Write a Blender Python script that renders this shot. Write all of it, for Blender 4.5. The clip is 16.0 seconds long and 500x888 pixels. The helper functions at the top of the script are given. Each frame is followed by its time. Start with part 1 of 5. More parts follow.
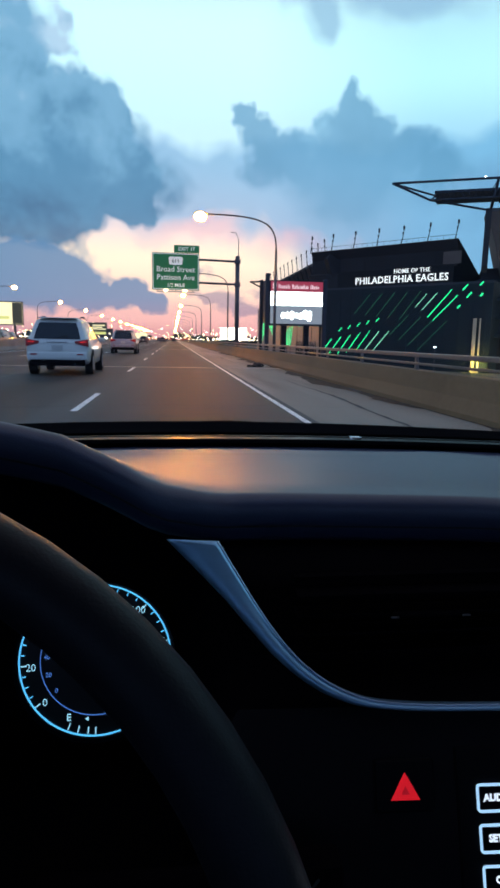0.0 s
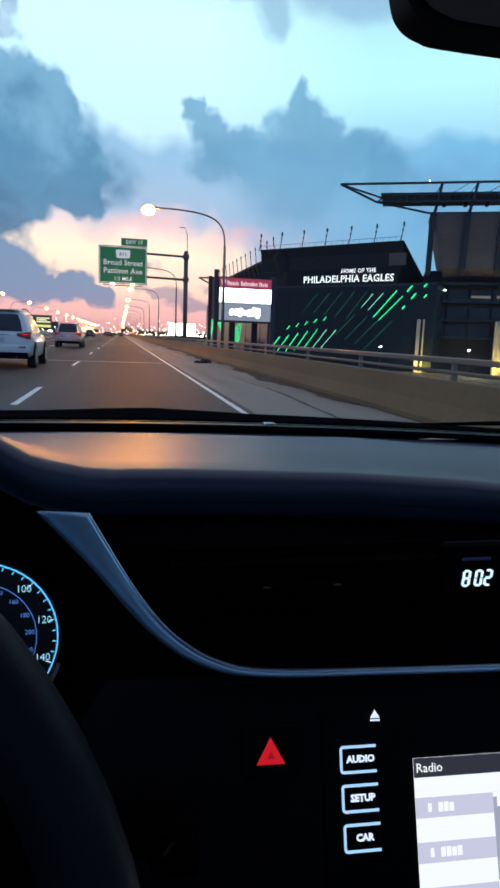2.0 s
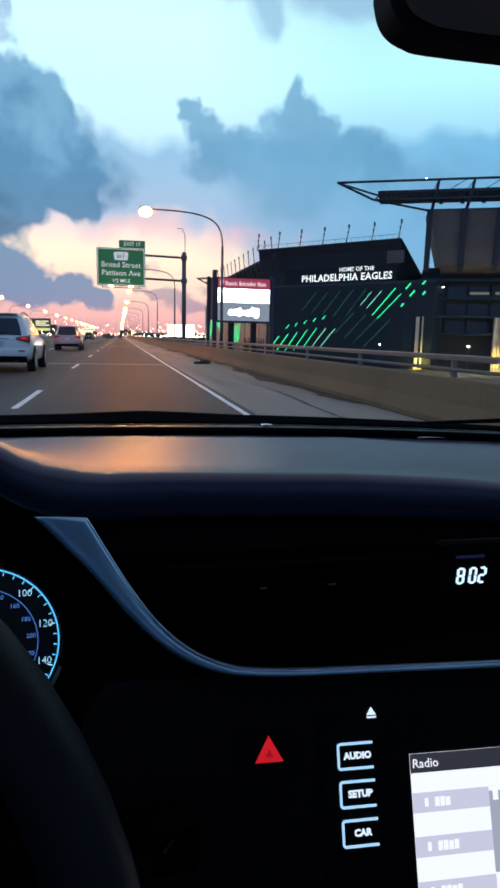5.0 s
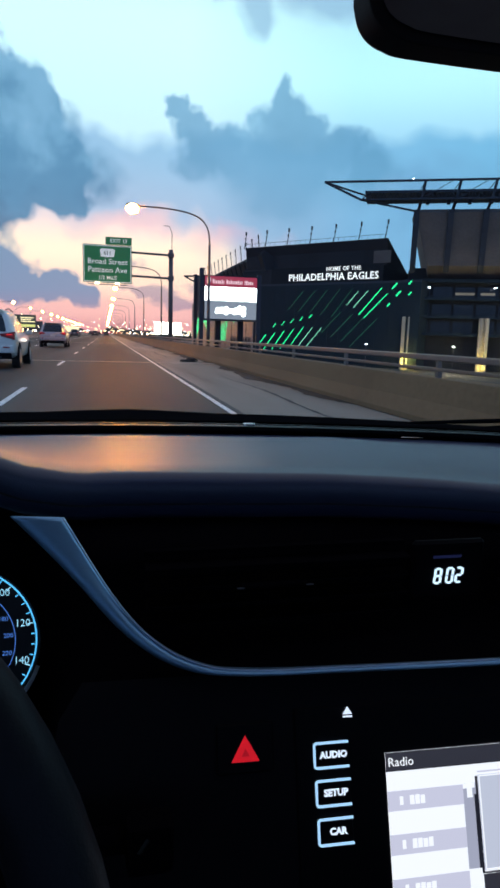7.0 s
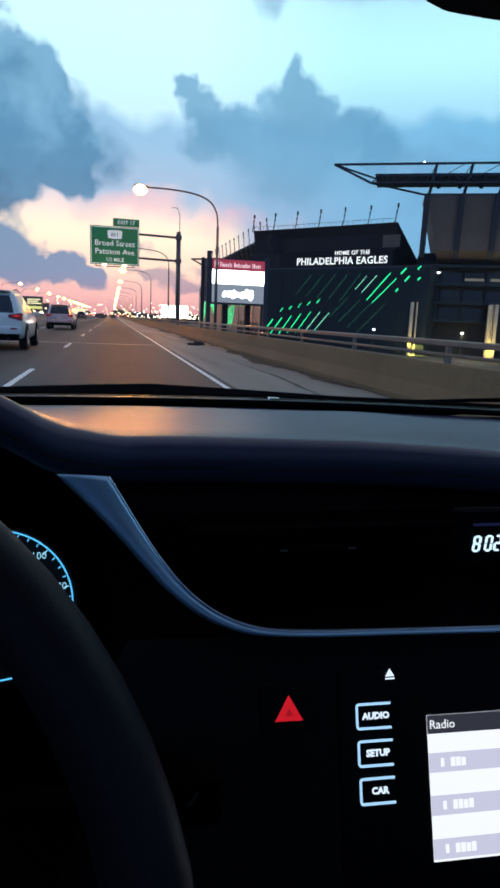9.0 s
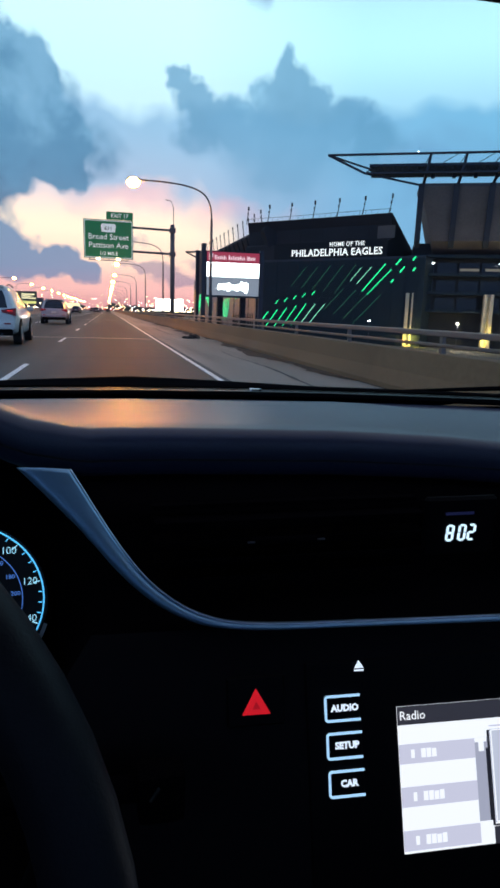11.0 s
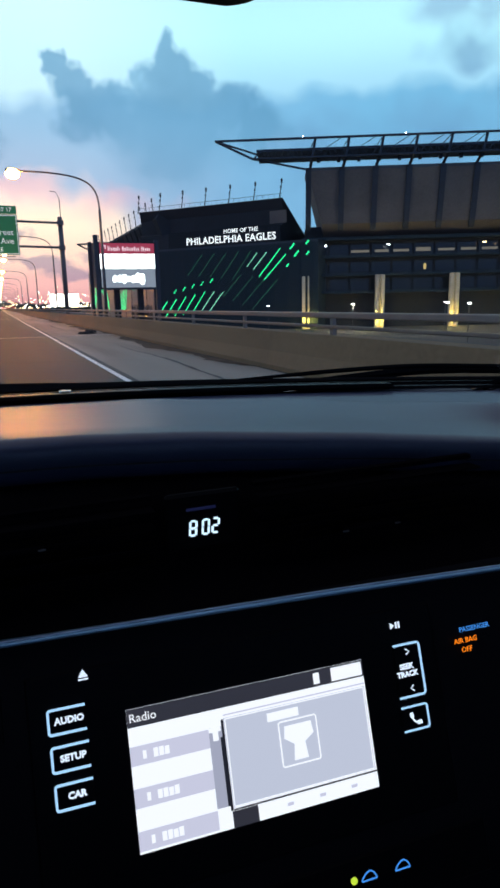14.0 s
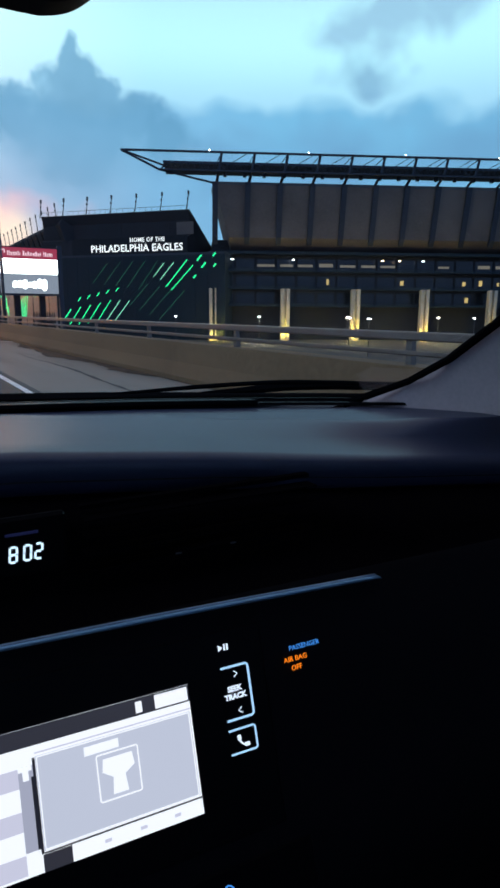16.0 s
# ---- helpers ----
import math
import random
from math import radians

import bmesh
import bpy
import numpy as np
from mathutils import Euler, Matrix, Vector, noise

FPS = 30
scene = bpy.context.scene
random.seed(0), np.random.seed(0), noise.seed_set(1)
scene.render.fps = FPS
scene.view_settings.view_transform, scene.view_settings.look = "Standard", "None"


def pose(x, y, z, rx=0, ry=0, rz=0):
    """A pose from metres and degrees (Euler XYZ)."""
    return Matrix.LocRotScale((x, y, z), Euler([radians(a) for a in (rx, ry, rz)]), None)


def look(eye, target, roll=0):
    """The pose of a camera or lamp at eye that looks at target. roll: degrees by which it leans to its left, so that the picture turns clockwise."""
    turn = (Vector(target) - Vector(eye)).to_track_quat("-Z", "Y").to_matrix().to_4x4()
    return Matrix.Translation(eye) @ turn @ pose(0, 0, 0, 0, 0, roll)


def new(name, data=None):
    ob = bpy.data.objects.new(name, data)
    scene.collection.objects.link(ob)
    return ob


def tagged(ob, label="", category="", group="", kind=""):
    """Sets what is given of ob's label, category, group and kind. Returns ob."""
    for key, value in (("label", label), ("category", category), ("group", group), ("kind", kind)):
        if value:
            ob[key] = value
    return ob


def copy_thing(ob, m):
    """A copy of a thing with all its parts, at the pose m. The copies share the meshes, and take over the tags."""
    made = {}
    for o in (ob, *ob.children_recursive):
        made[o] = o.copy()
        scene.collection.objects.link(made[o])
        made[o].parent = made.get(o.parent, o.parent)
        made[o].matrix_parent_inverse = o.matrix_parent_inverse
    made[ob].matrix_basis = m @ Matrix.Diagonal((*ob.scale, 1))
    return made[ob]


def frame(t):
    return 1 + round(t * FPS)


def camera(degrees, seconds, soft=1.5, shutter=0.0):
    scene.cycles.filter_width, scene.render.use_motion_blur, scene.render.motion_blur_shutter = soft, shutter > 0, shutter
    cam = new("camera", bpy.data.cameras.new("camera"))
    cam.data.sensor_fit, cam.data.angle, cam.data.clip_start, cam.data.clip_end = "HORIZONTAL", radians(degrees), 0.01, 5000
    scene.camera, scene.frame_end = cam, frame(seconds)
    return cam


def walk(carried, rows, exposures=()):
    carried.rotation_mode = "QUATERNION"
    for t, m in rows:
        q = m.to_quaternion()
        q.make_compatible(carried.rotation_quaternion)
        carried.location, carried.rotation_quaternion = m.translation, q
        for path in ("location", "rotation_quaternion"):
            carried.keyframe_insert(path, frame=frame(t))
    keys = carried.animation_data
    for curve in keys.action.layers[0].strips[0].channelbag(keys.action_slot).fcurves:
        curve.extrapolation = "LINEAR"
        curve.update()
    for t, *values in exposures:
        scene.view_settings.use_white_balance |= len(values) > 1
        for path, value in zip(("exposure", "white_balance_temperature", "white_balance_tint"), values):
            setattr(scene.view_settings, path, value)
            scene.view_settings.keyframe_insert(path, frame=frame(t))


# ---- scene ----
cam = camera(43.2, 16.0, soft=2.9)
PATH = [
    (0, (0.021, -0.004, 1.12), (0.261, 1.954, 0.796), 1.0),
    (0.5, (0.04, -0.004, 1.125), (0.36, 1.943, 0.804), 1.1),
    (1, (0.054, -0.017, 1.125), (0.42, 1.926, 0.821), 1.7),
    (1.5, (0.062, -0.018, 1.122), (0.455, 1.922, 0.832), 1.5),
    (2, (0.062, -0.015, 1.108), (0.464, 1.916, 0.778), 2.1),
    (2.5, (0.052, -0.02, 1.116), (0.422, 1.923, 0.815), 1.9),
    (3, (0.051, -0.015, 1.106), (0.416, 1.922, 0.766), 1.9),
    (3.5, (0.051, -0.021, 1.112), (0.424, 1.918, 0.789), 1.7),
    (6, (0.072, -0.021, 1.107), (0.497, 1.902, 0.755), 1.2),
    (6.5, (0.07, -0.019, 1.101), (0.519, 1.893, 0.724), 1.7),
    (7, (0.069, -0.022, 1.112), (0.511, 1.9, 0.778), 1.7),
    (7.5, (0.064, -0.017, 1.101), (0.485, 1.902, 0.727), 1.9),
    (8, (0.065, -0.018, 1.102), (0.492, 1.9, 0.731), 1.8),
    (8.5, (0.047, -0.018, 1.1), (0.472, 1.9, 0.725), 2.3),
    (11, (0.066, -0.016, 1.096), (0.5, 1.894, 0.692), 1.7),
    (11.5, (0.091, -0.019, 1.104), (0.612, 1.869, 0.7), 0.5),
    (12, (0.105, -0.024, 1.108), (0.673, 1.852, 0.709), -0.0),
    (12.5, (0.104, -0.028, 1.112), (0.649, 1.856, 0.719), 0.3),
    (13, (0.118, -0.024, 1.098), (0.678, 1.844, 0.656), 0.7),
    (13.5, (0.154, -0.044, 1.118), (0.813, 1.808, 0.751), -0.5),
    (14, (0.177, -0.044, 1.104), (0.877, 1.778, 0.667), -1.3),
    (14.5, (0.177, -0.053, 1.119), (0.947, 1.76, 0.773), -0.5),
    (15, (0.193, -0.056, 1.118), (1.002, 1.738, 0.763), -1.0),
    (15.5, (0.215, -0.062, 1.116), (1.129, 1.681, 0.761), 0.1),
    (16, (0.227, -0.06, 1.109), (1.193, 1.643, 0.703), 0.3),
]
walk(cam, [(t, look(eye, target, roll)) for t, eye, target, roll in PATH])


# ---------- colour helper ----------
def srgb(r, g, b):
    f = lambda c: c / 12.92 if c <= 0.04045 else ((c + 0.055) / 1.055) ** 2.4
    return (f(r), f(g), f(b), 1.0)


# ---------- world: dusk sky with broken cumulus, sunset ahead ----------
world = bpy.data.worlds.new("dusk_sky")
scene.world = world
world.use_nodes = True
wt = world.node_tree
wt.nodes.clear()


def wn(kind, **props):
    n = wt.nodes.new(kind)
    for k, v in props.items():
        if k == "operation":
            n.operation = v
        elif k == "blend_type":
            n.blend_type = v
        elif k == "data_type":
            n.data_type = v
    return n


def wmath(op, a, b=0.0, c=0.0, clamp=False):
    n = wn("ShaderNodeMath", operation=op)
    n.use_clamp = clamp
    for i, v in enumerate((a, b, c)):
        if hasattr(v, "is_linked"):
            wt.links.new(v, n.inputs[i])
        else:
            n.inputs[i].default_value = v
    return n.outputs[0]


def wmix(fac, a, b):
    n = wn("ShaderNodeMix", data_type="RGBA")
    for sock, v in ((n.inputs[0], fac), (n.inputs[6], a), (n.inputs[7], b)):
        if hasattr(v, "is_linked"):
            wt.links.new(v, sock)
        else:
            sock.default_value = v
    return n.outputs[2]


def wramp(v, stops, interp="EASE"):
    n = wn("ShaderNodeValToRGB")
    n.color_ramp.interpolation = interp
    els = n.color_ramp.elements
    while len(els) < len(stops):
        els.new(0.5)
    for e, (p, col) in zip(els, stops):
        e.position, e.color = p, col
    wt.links.new(v, n.inputs[0])
    return n.outputs[0]


wco = wn("ShaderNodeTexCoord")
wsep = wn("ShaderNodeSeparateXYZ")
wt.links.new(wco.outputs["Generated"], wsep.inputs[0])
AZ = wmath("MULTIPLY", wmath("ARCTAN2", wsep.outputs[0], wsep.outputs[1]), 57.2958)
EL = wmath("MULTIPLY", wmath("ARCSINE", wsep.outputs[2]), 57.2958)
wcomb = wn("ShaderNodeCombineXYZ")
wt.links.new(wmath("MULTIPLY", AZ, 0.1), wcomb.inputs[0])
wt.links.new(wmath("MULTIPLY", EL, 0.1), wcomb.inputs[1])


def wnoise(scale, detail=6.0, rough=0.55, seed=0.0):
    n = wn("ShaderNodeTexNoise")
    n.noise_dimensions = "4D"
    n.inputs["Scale"].default_value = scale
    n.inputs["Detail"].default_value = detail
    n.inputs["Roughness"].default_value = rough
    n.inputs["W"].default_value = seed
    wt.links.new(wcomb.outputs[0], n.inputs["Vector"])
    return wmath("SUBTRACT", n.outputs["Fac"], 0.5)


N1, N2, N3 = wnoise(1.3, 7, 0.6, 1.0), wnoise(4.5, 6, 0.6, 3.0), wnoise(0.6, 4, 0.5, 7.0)
# billows: the heaps' rims are pushed about at three scales
W1, W2, W3, W4 = wnoise(2.4, 2.5, 0.42, 11.0), wnoise(2.4, 2.5, 0.42, 17.0), wnoise(8.5, 2, 0.45, 23.0), wnoise(8.5, 2, 0.45, 29.0)
AZW = wmath("ADD", AZ, wmath("ADD", wmath("MULTIPLY", W1, 7.5), wmath("MULTIPLY", W3, 1.5)))
ELW = wmath("ADD", EL, wmath("ADD", wmath("MULTIPLY", W2, 5.5), wmath("MULTIPLY", W4, 1.2)))


# gentler push for the middle heap
AZM = wmath("ADD", AZ, wmath("ADD", wmath("MULTIPLY", W1, 2.6), wmath("MULTIPLY", W3, 2.0)))
ELM = wmath("ADD", EL, wmath("ADD", wmath("MULTIPLY", W2, 2.2), wmath("MULTIPLY", W4, 1.7)))


def bank(az, el, ra, re, px, py):
    """One cumulus heap, 1 in its middle and 0 at its rim."""
    a = wmath("DIVIDE", wmath("SUBTRACT", px, az), ra)
    e = wmath("DIVIDE", wmath("SUBTRACT", py, el), re)
    d = wmath("SQRT", wmath("ADD", wmath("MULTIPLY", a, a), wmath("MULTIPLY", e, e)))
    return wmath("SUBTRACT", 1.0, d)


def heaps(rows, px=AZW, py=ELW):
    out = None
    for r in rows:
        b = bank(*r, px, py)
        out = b if out is None else wmath("SMOOTH_MAX", out, b, 0.12)
    return out


def cover(field, rough_amount, soft):
    f = wmath("ADD", field, wmath("MULTIPLY", N2, rough_amount))
    return wmath("DIVIDE", f, soft, clamp=True)


# clear sky behind the clouds, by height
el01 = wmath("DIVIDE", EL, 40.0, clamp=True)
clear = wramp(el01, [
    (0.0, srgb(0.74, 0.55, 0.60)), (0.05, srgb(0.87, 0.68, 0.69)), (0.11, srgb(0.97, 0.84, 0.77)),
    (0.17, srgb(1.0, 0.91, 0.82)), (0.24, srgb(0.92, 0.84, 0.84)), (0.38, srgb(0.76, 0.90, 0.97)),
    (0.60, srgb(0.80, 0.97, 1.0)), (0.75, srgb(0.66, 0.76, 0.82)), (1.0, srgb(0.58, 0.56, 0.61))])
cool = wramp(el01, [
    (0.0, srgb(0.52, 0.54, 0.66)), (0.15, srgb(0.54, 0.64, 0.77)), (0.38, srgb(0.60, 0.80, 0.91)),
    (0.52, srgb(0.70, 0.92, 0.98)), (0.75, srgb(0.60, 0.72, 0.80)), (1.0, srgb(0.55, 0.55, 0.61))])
side = wmath("DIVIDE", wmath("SUBTRACT", wmath("ABSOLUTE", wmath("SUBTRACT", AZ, -2.0)), 9.0), 14.0, clamp=True)
sky = wmix(side, clear, cool)
# broad blue-grey deck with an open, glowing strip under its left end
upper_rim = wmath("DIVIDE", wmath("SUBTRACT", 16.8, ELW), 1.6, clamp=True)
foot = wmath("SUBTRACT", 8.2, wmath("MULTIPLY", wmath("MAXIMUM", wmath("SUBTRACT", AZ, 8.0), 0.0), 0.9))
lower_rim = wmath("DIVIDE", wmath("SUBTRACT", ELW, foot), 2.4, clamp=True)
deck = wmath("MULTIPLY", upper_rim, lower_rim)
deck_col = wmix(wmath("DIVIDE", wmath("SUBTRACT", AZ, 2.0), 30.0, clamp=True), srgb(0.52, 0.69, 0.84), srgb(0.37, 0.66, 0.83))
deck_col = wmix(wmath("MULTIPLY", wmath("ADD", N1, 0.2), 1.3, clamp=True), deck_col, srgb(0.39, 0.60, 0.76))
sky = wmix(wmath("MULTIPLY", deck, 0.78), sky, deck_col)
# rose light on the deck's lower edge
rose = wmath("MULTIPLY", cover(heaps([(10, 8.0, 6, 2.2), (2, 9.0, 6, 1.6)]), 0.5, 0.8), 0.40)
sky = wmix(rose, sky, srgb(0.93, 0.70, 0.74))
# thin streaks
streak = cover(heaps([(1.7, 5.6, 1.7, 0.6), (0.4, 6.0, 1.3, 0.35), (3.4, 3.6, 2.4, 0.8), (5.4, 2.9, 2.4, 0.9), (10, 4.2, 4.5, 0.6)], AZM, ELM), 0.5, 0.4)
sky = wmix(wmath("MULTIPLY", streak, 0.7), sky, srgb(0.50, 0.49, 0.62))
# middle heap with its two peaks
mid = cover(heaps([(15.2, 18.8, 1.2, 1.6), (15.3, 17.0, 3.0, 2.5), (13.2, 17.1, 1.7, 1.7), (17.3, 16.6, 2.4, 2.0), (19.6, 15.0, 3.8, 2.5),
                   (22.6, 13.6, 3.4, 2.4), (15.5, 13.8, 7.4, 4.6), (11.0, 14.9, 3.4, 2.7), (5.9, 18.3, 1.25, 1.2), (7.0, 16.9, 2.0, 1.6),
                   (8.3, 15.6, 2.8, 2.3), (7.6, 14.0, 2.4, 2.0), (14.8, 11.6, 5.4, 2.6)], AZM, ELM), 0.6,
            wmath("ADD", 0.34, wmath("MULTIPLY", wmath("DIVIDE", wmath("SUBTRACT", 16.0, ELM), 4.0, clamp=True), 0.3)))
midshade = wramp(wmath("ADD", wmath("DIVIDE", EL, 26.0), wmath("ADD", wmath("MULTIPLY", N1, 1.2), wmath("MULTIPLY", N2, 0.35))), [
    (0.25, srgb(0.50, 0.65, 0.79)), (0.5, srgb(0.34, 0.56, 0.71)), (0.72, srgb(0.38, 0.60, 0.75)), (1.0, srgb(0.56, 0.77, 0.89))])
base_fade = wmath("ADD", 0.42, wmath("MULTIPLY", wmath("DIVIDE", wmath("SUBTRACT", ELM, 10.0), 6.0, clamp=True), 0.42))
sky = wmix(wmath("MULTIPLY", mid, base_fade), sky, midshade)
far = cover(heaps([(27, 12, 6, 2.6), (36, 11.5, 9, 3.6), (48, 12.5, 10, 4), (64, 14, 14, 9), (39, 18.3, 5, 1.6)]), 0.9, 0.8)
sky = wmix(wmath("MULTIPLY", far, 0.6), sky, srgb(0.38, 0.56, 0.72))
high = cover(heaps([(12, 24.9, 2.6, 2.4), (19, 26, 6.5, 2.4), (31, 27.5, 8, 4), (44, 24, 7, 4), (40, 21.5, 6, 2.0)]), 0.9, 0.6)
sky = wmix(wmath("MULTIPLY", high, 0.72), sky, srgb(0.52, 0.68, 0.81))
# towering heap to the left, and the low one below it
left = cover(heaps([(-19, 21, 10.5, 10), (-12, 13.6, 8.8, 7.0), (-4.2, 12.2, 3.6, 3.3), (-7.6, 16.5, 4.0, 4.2), (-10.5, 21.5, 2.6, 3.4), (-30, 18, 14, 14), (-22, 9, 9, 3)]), 0.22, 0.15)
leftshade = wramp(wmath("ADD", wmath("DIVIDE", EL, 30.0), wmath("ADD", wmath("MULTIPLY", N1, 1.4), wmath("MULTIPLY", N2, 0.4))), [
    (0.1, srgb(0.24, 0.42, 0.57)), (0.42, srgb(0.31, 0.52, 0.67)), (0.68, srgb(0.43, 0.63, 0.77)), (0.95, srgb(0.66, 0.78, 0.88))])
sky = wmix(wmath("MULTIPLY", left, 0.96), sky, leftshade)
lobes = cover(heaps([(-1.2, 12.6, 2.9, 2.2), (-3.4, 15.0, 2.8, 2.2)]), 0.6, 0.5)
sky = wmix(wmath("MULTIPLY", lobes, 0.62), sky, leftshade)
low = cover(heaps([(-12, 4.8, 6.0, 3.4), (-7.6, 3.9, 3.2, 2.3), (-4.0, 3.7, 2.3, 1.7), (-2.2, 3.1, 2.2, 1.15), (-26, 4, 12, 4)], AZM, ELM), 0.45, 0.22)
low = wmath("MULTIPLY", low, wmath("DIVIDE", wmath("SUBTRACT", ELM, 1.7), 0.8, clamp=True))
sky = wmix(wmath("MULTIPLY", low, 0.92), sky, wmix(wmath("DIVIDE", EL, 3.4, clamp=True), srgb(0.50, 0.50, 0.63), srgb(0.31, 0.50, 0.67)))
# behind and overhead the dusk is plain and dim
back = wmath("DIVIDE", wmath("SUBTRACT", wmath("ABSOLUTE", AZ), 75.0), 50.0, clamp=True)
sky = wmix(back, sky, srgb(0.47, 0.60, 0.80))
nishita = wn("ShaderNodeTexSky")
nishita.sky_type = "NISHITA"
nishita.sun_disc = False
nishita.sun_elevation, nishita.sun_rotation = radians(1.0), radians(0.0)
wsc = wn("ShaderNodeVectorMath", operation="SCALE")
wt.links.new(nishita.outputs[0], wsc.inputs[0])
wsc.inputs["Scale"].default_value = 0.08
sky = wmix(0.06, sky, wsc.outputs[0])
below = wmath("MULTIPLY", EL, -0.5, clamp=True)
sky = wmix(below, sky, srgb(0.22, 0.22, 0.26))
bg = wn("ShaderNodeBackground")
wt.links.new(sky, bg.inputs[0])
bg.inputs[1].default_value = 1.35
wout = wn("ShaderNodeOutputWorld")
wt.links.new(bg.outputs[0], wout.inputs[0])


# ---------- materials ----------
def material(name, base, rough=0.6, metal=0.0, vary=0.25, scale=4.0, bump=0.0, bump_scale=60.0, emit=None, strength=0.0, coat=0.0, spec=0.5, stretch=1.0):
    """Principled surface with stains at one scale and grain at another."""
    m = bpy.data.materials.new(name)
    m.use_nodes = True
    nt = m.node_tree
    p = nt.nodes["Principled BSDF"]
    p.inputs["Roughness"].default_value = rough
    p.inputs["Metallic"].default_value = metal
    p.inputs["Coat Weight"].default_value = coat
    p.inputs["Specular IOR Level"].default_value = spec
    col = (*base, 1.0)
    if vary > 0:
        co = nt.nodes.new("ShaderNodeTexCoord")
        big = nt.nodes.new("ShaderNodeTexNoise")
        big.inputs["Scale"].default_value = scale
        big.inputs["Detail"].default_value = 5
        fine = nt.nodes.new("ShaderNodeTexNoise")
        fine.inputs["Scale"].default_value = scale * 18
        fine.inputs["Detail"].default_value = 3
        mp = nt.nodes.new("ShaderNodeMapping")
        mp.inputs["Scale"].default_value = (1.0, stretch, 1.0)
        nt.links.new(co.outputs["Object"], mp.inputs["Vector"])
        nt.links.new(mp.outputs[0], big.inputs["Vector"])
        nt.links.new(co.outputs["Object"], fine.inputs["Vector"])
        add = nt.nodes.new("ShaderNodeMath")
        add.operation = "MULTIPLY_ADD"
        nt.links.new(fine.outputs["Fac"], add.inputs[0])
        add.inputs[1].default_value = 0.45
        nt.links.new(big.outputs["Fac"], add.inputs[2])
        ramp = nt.nodes.new("ShaderNodeValToRGB")
        ramp.color_ramp.elements[0].position, ramp.color_ramp.elements[1].position = 0.45, 1.0
        ramp.color_ramp.elements[0].color = (*[c * (1 - vary) for c in base], 1)
        ramp.color_ramp.elements[1].color = (*[min(1, c * (1 + vary)) for c in base], 1)
        nt.links.new(add.outputs[0], ramp.inputs[0])
        nt.links.new(ramp.outputs[0], p.inputs["Base Color"])
        rr = nt.nodes.new("ShaderNodeMapRange")
        rr.inputs["To Min"].default_value, rr.inputs["To Max"].default_value = max(0.02, rough - 0.12), min(1, rough + 0.12)
        nt.links.new(big.outputs["Fac"], rr.inputs["Value"])
        if vary > 0.1:
            nt.links.new(rr.outputs[0], p.inputs["Roughness"])
        if bump > 0:
            grain = nt.nodes.new("ShaderNodeTexNoise")
            grain.inputs["Scale"].default_value = bump_scale
            grain.inputs["Detail"].default_value = 3
            nt.links.new(co.outputs["Object"], grain.inputs["Vector"])
            bn = nt.nodes.new("ShaderNodeBump")
            bn.inputs["Strength"].default_value = bump
            bn.inputs["Distance"].default_value = 0.3 / bump_scale
            nt.links.new(grain.outputs["Fac"], bn.inputs["Height"])
            nt.links.new(bn.outputs[0], p.inputs["Normal"])
    else:
        p.inputs["Base Color"].default_value = col
    if emit:
        p.inputs["Emission Color"].default_value = (*emit, 1)
        p.inputs["Emission Strength"].default_value = strength
    return m


def glow(name, r, g, b, strength):
    c = srgb(r, g, b)[:3]
    return material(name, (0.05, 0.05, 0.05), 0.4, vary=0, emit=c, strength=strength)


def pane_material(name, tint, gloss_rough=0.01, ior=1.45):
    m = bpy.data.materials.new(name)
    m.use_nodes = True
    nt = m.node_tree
    nt.nodes.clear()
    tr = nt.nodes.new("ShaderNodeBsdfTransparent")
    tr.inputs[0].default_value = (*tint, 1)
    gl = nt.nodes.new("ShaderNodeBsdfGlossy")
    gl.inputs["Roughness"].default_value = gloss_rough
    fr = nt.nodes.new("ShaderNodeFresnel")
    fr.inputs[0].default_value = ior
    mx = nt.nodes.new("ShaderNodeMixShader")
    out = nt.nodes.new("ShaderNodeOutputMaterial")
    nt.links.new(fr.outputs[0], mx.inputs[0])
    nt.links.new(tr.outputs[0], mx.inputs[1])
    nt.links.new(gl.outputs[0], mx.inputs[2])
    nt.links.new(mx.outputs[0], out.inputs[0])
    return m


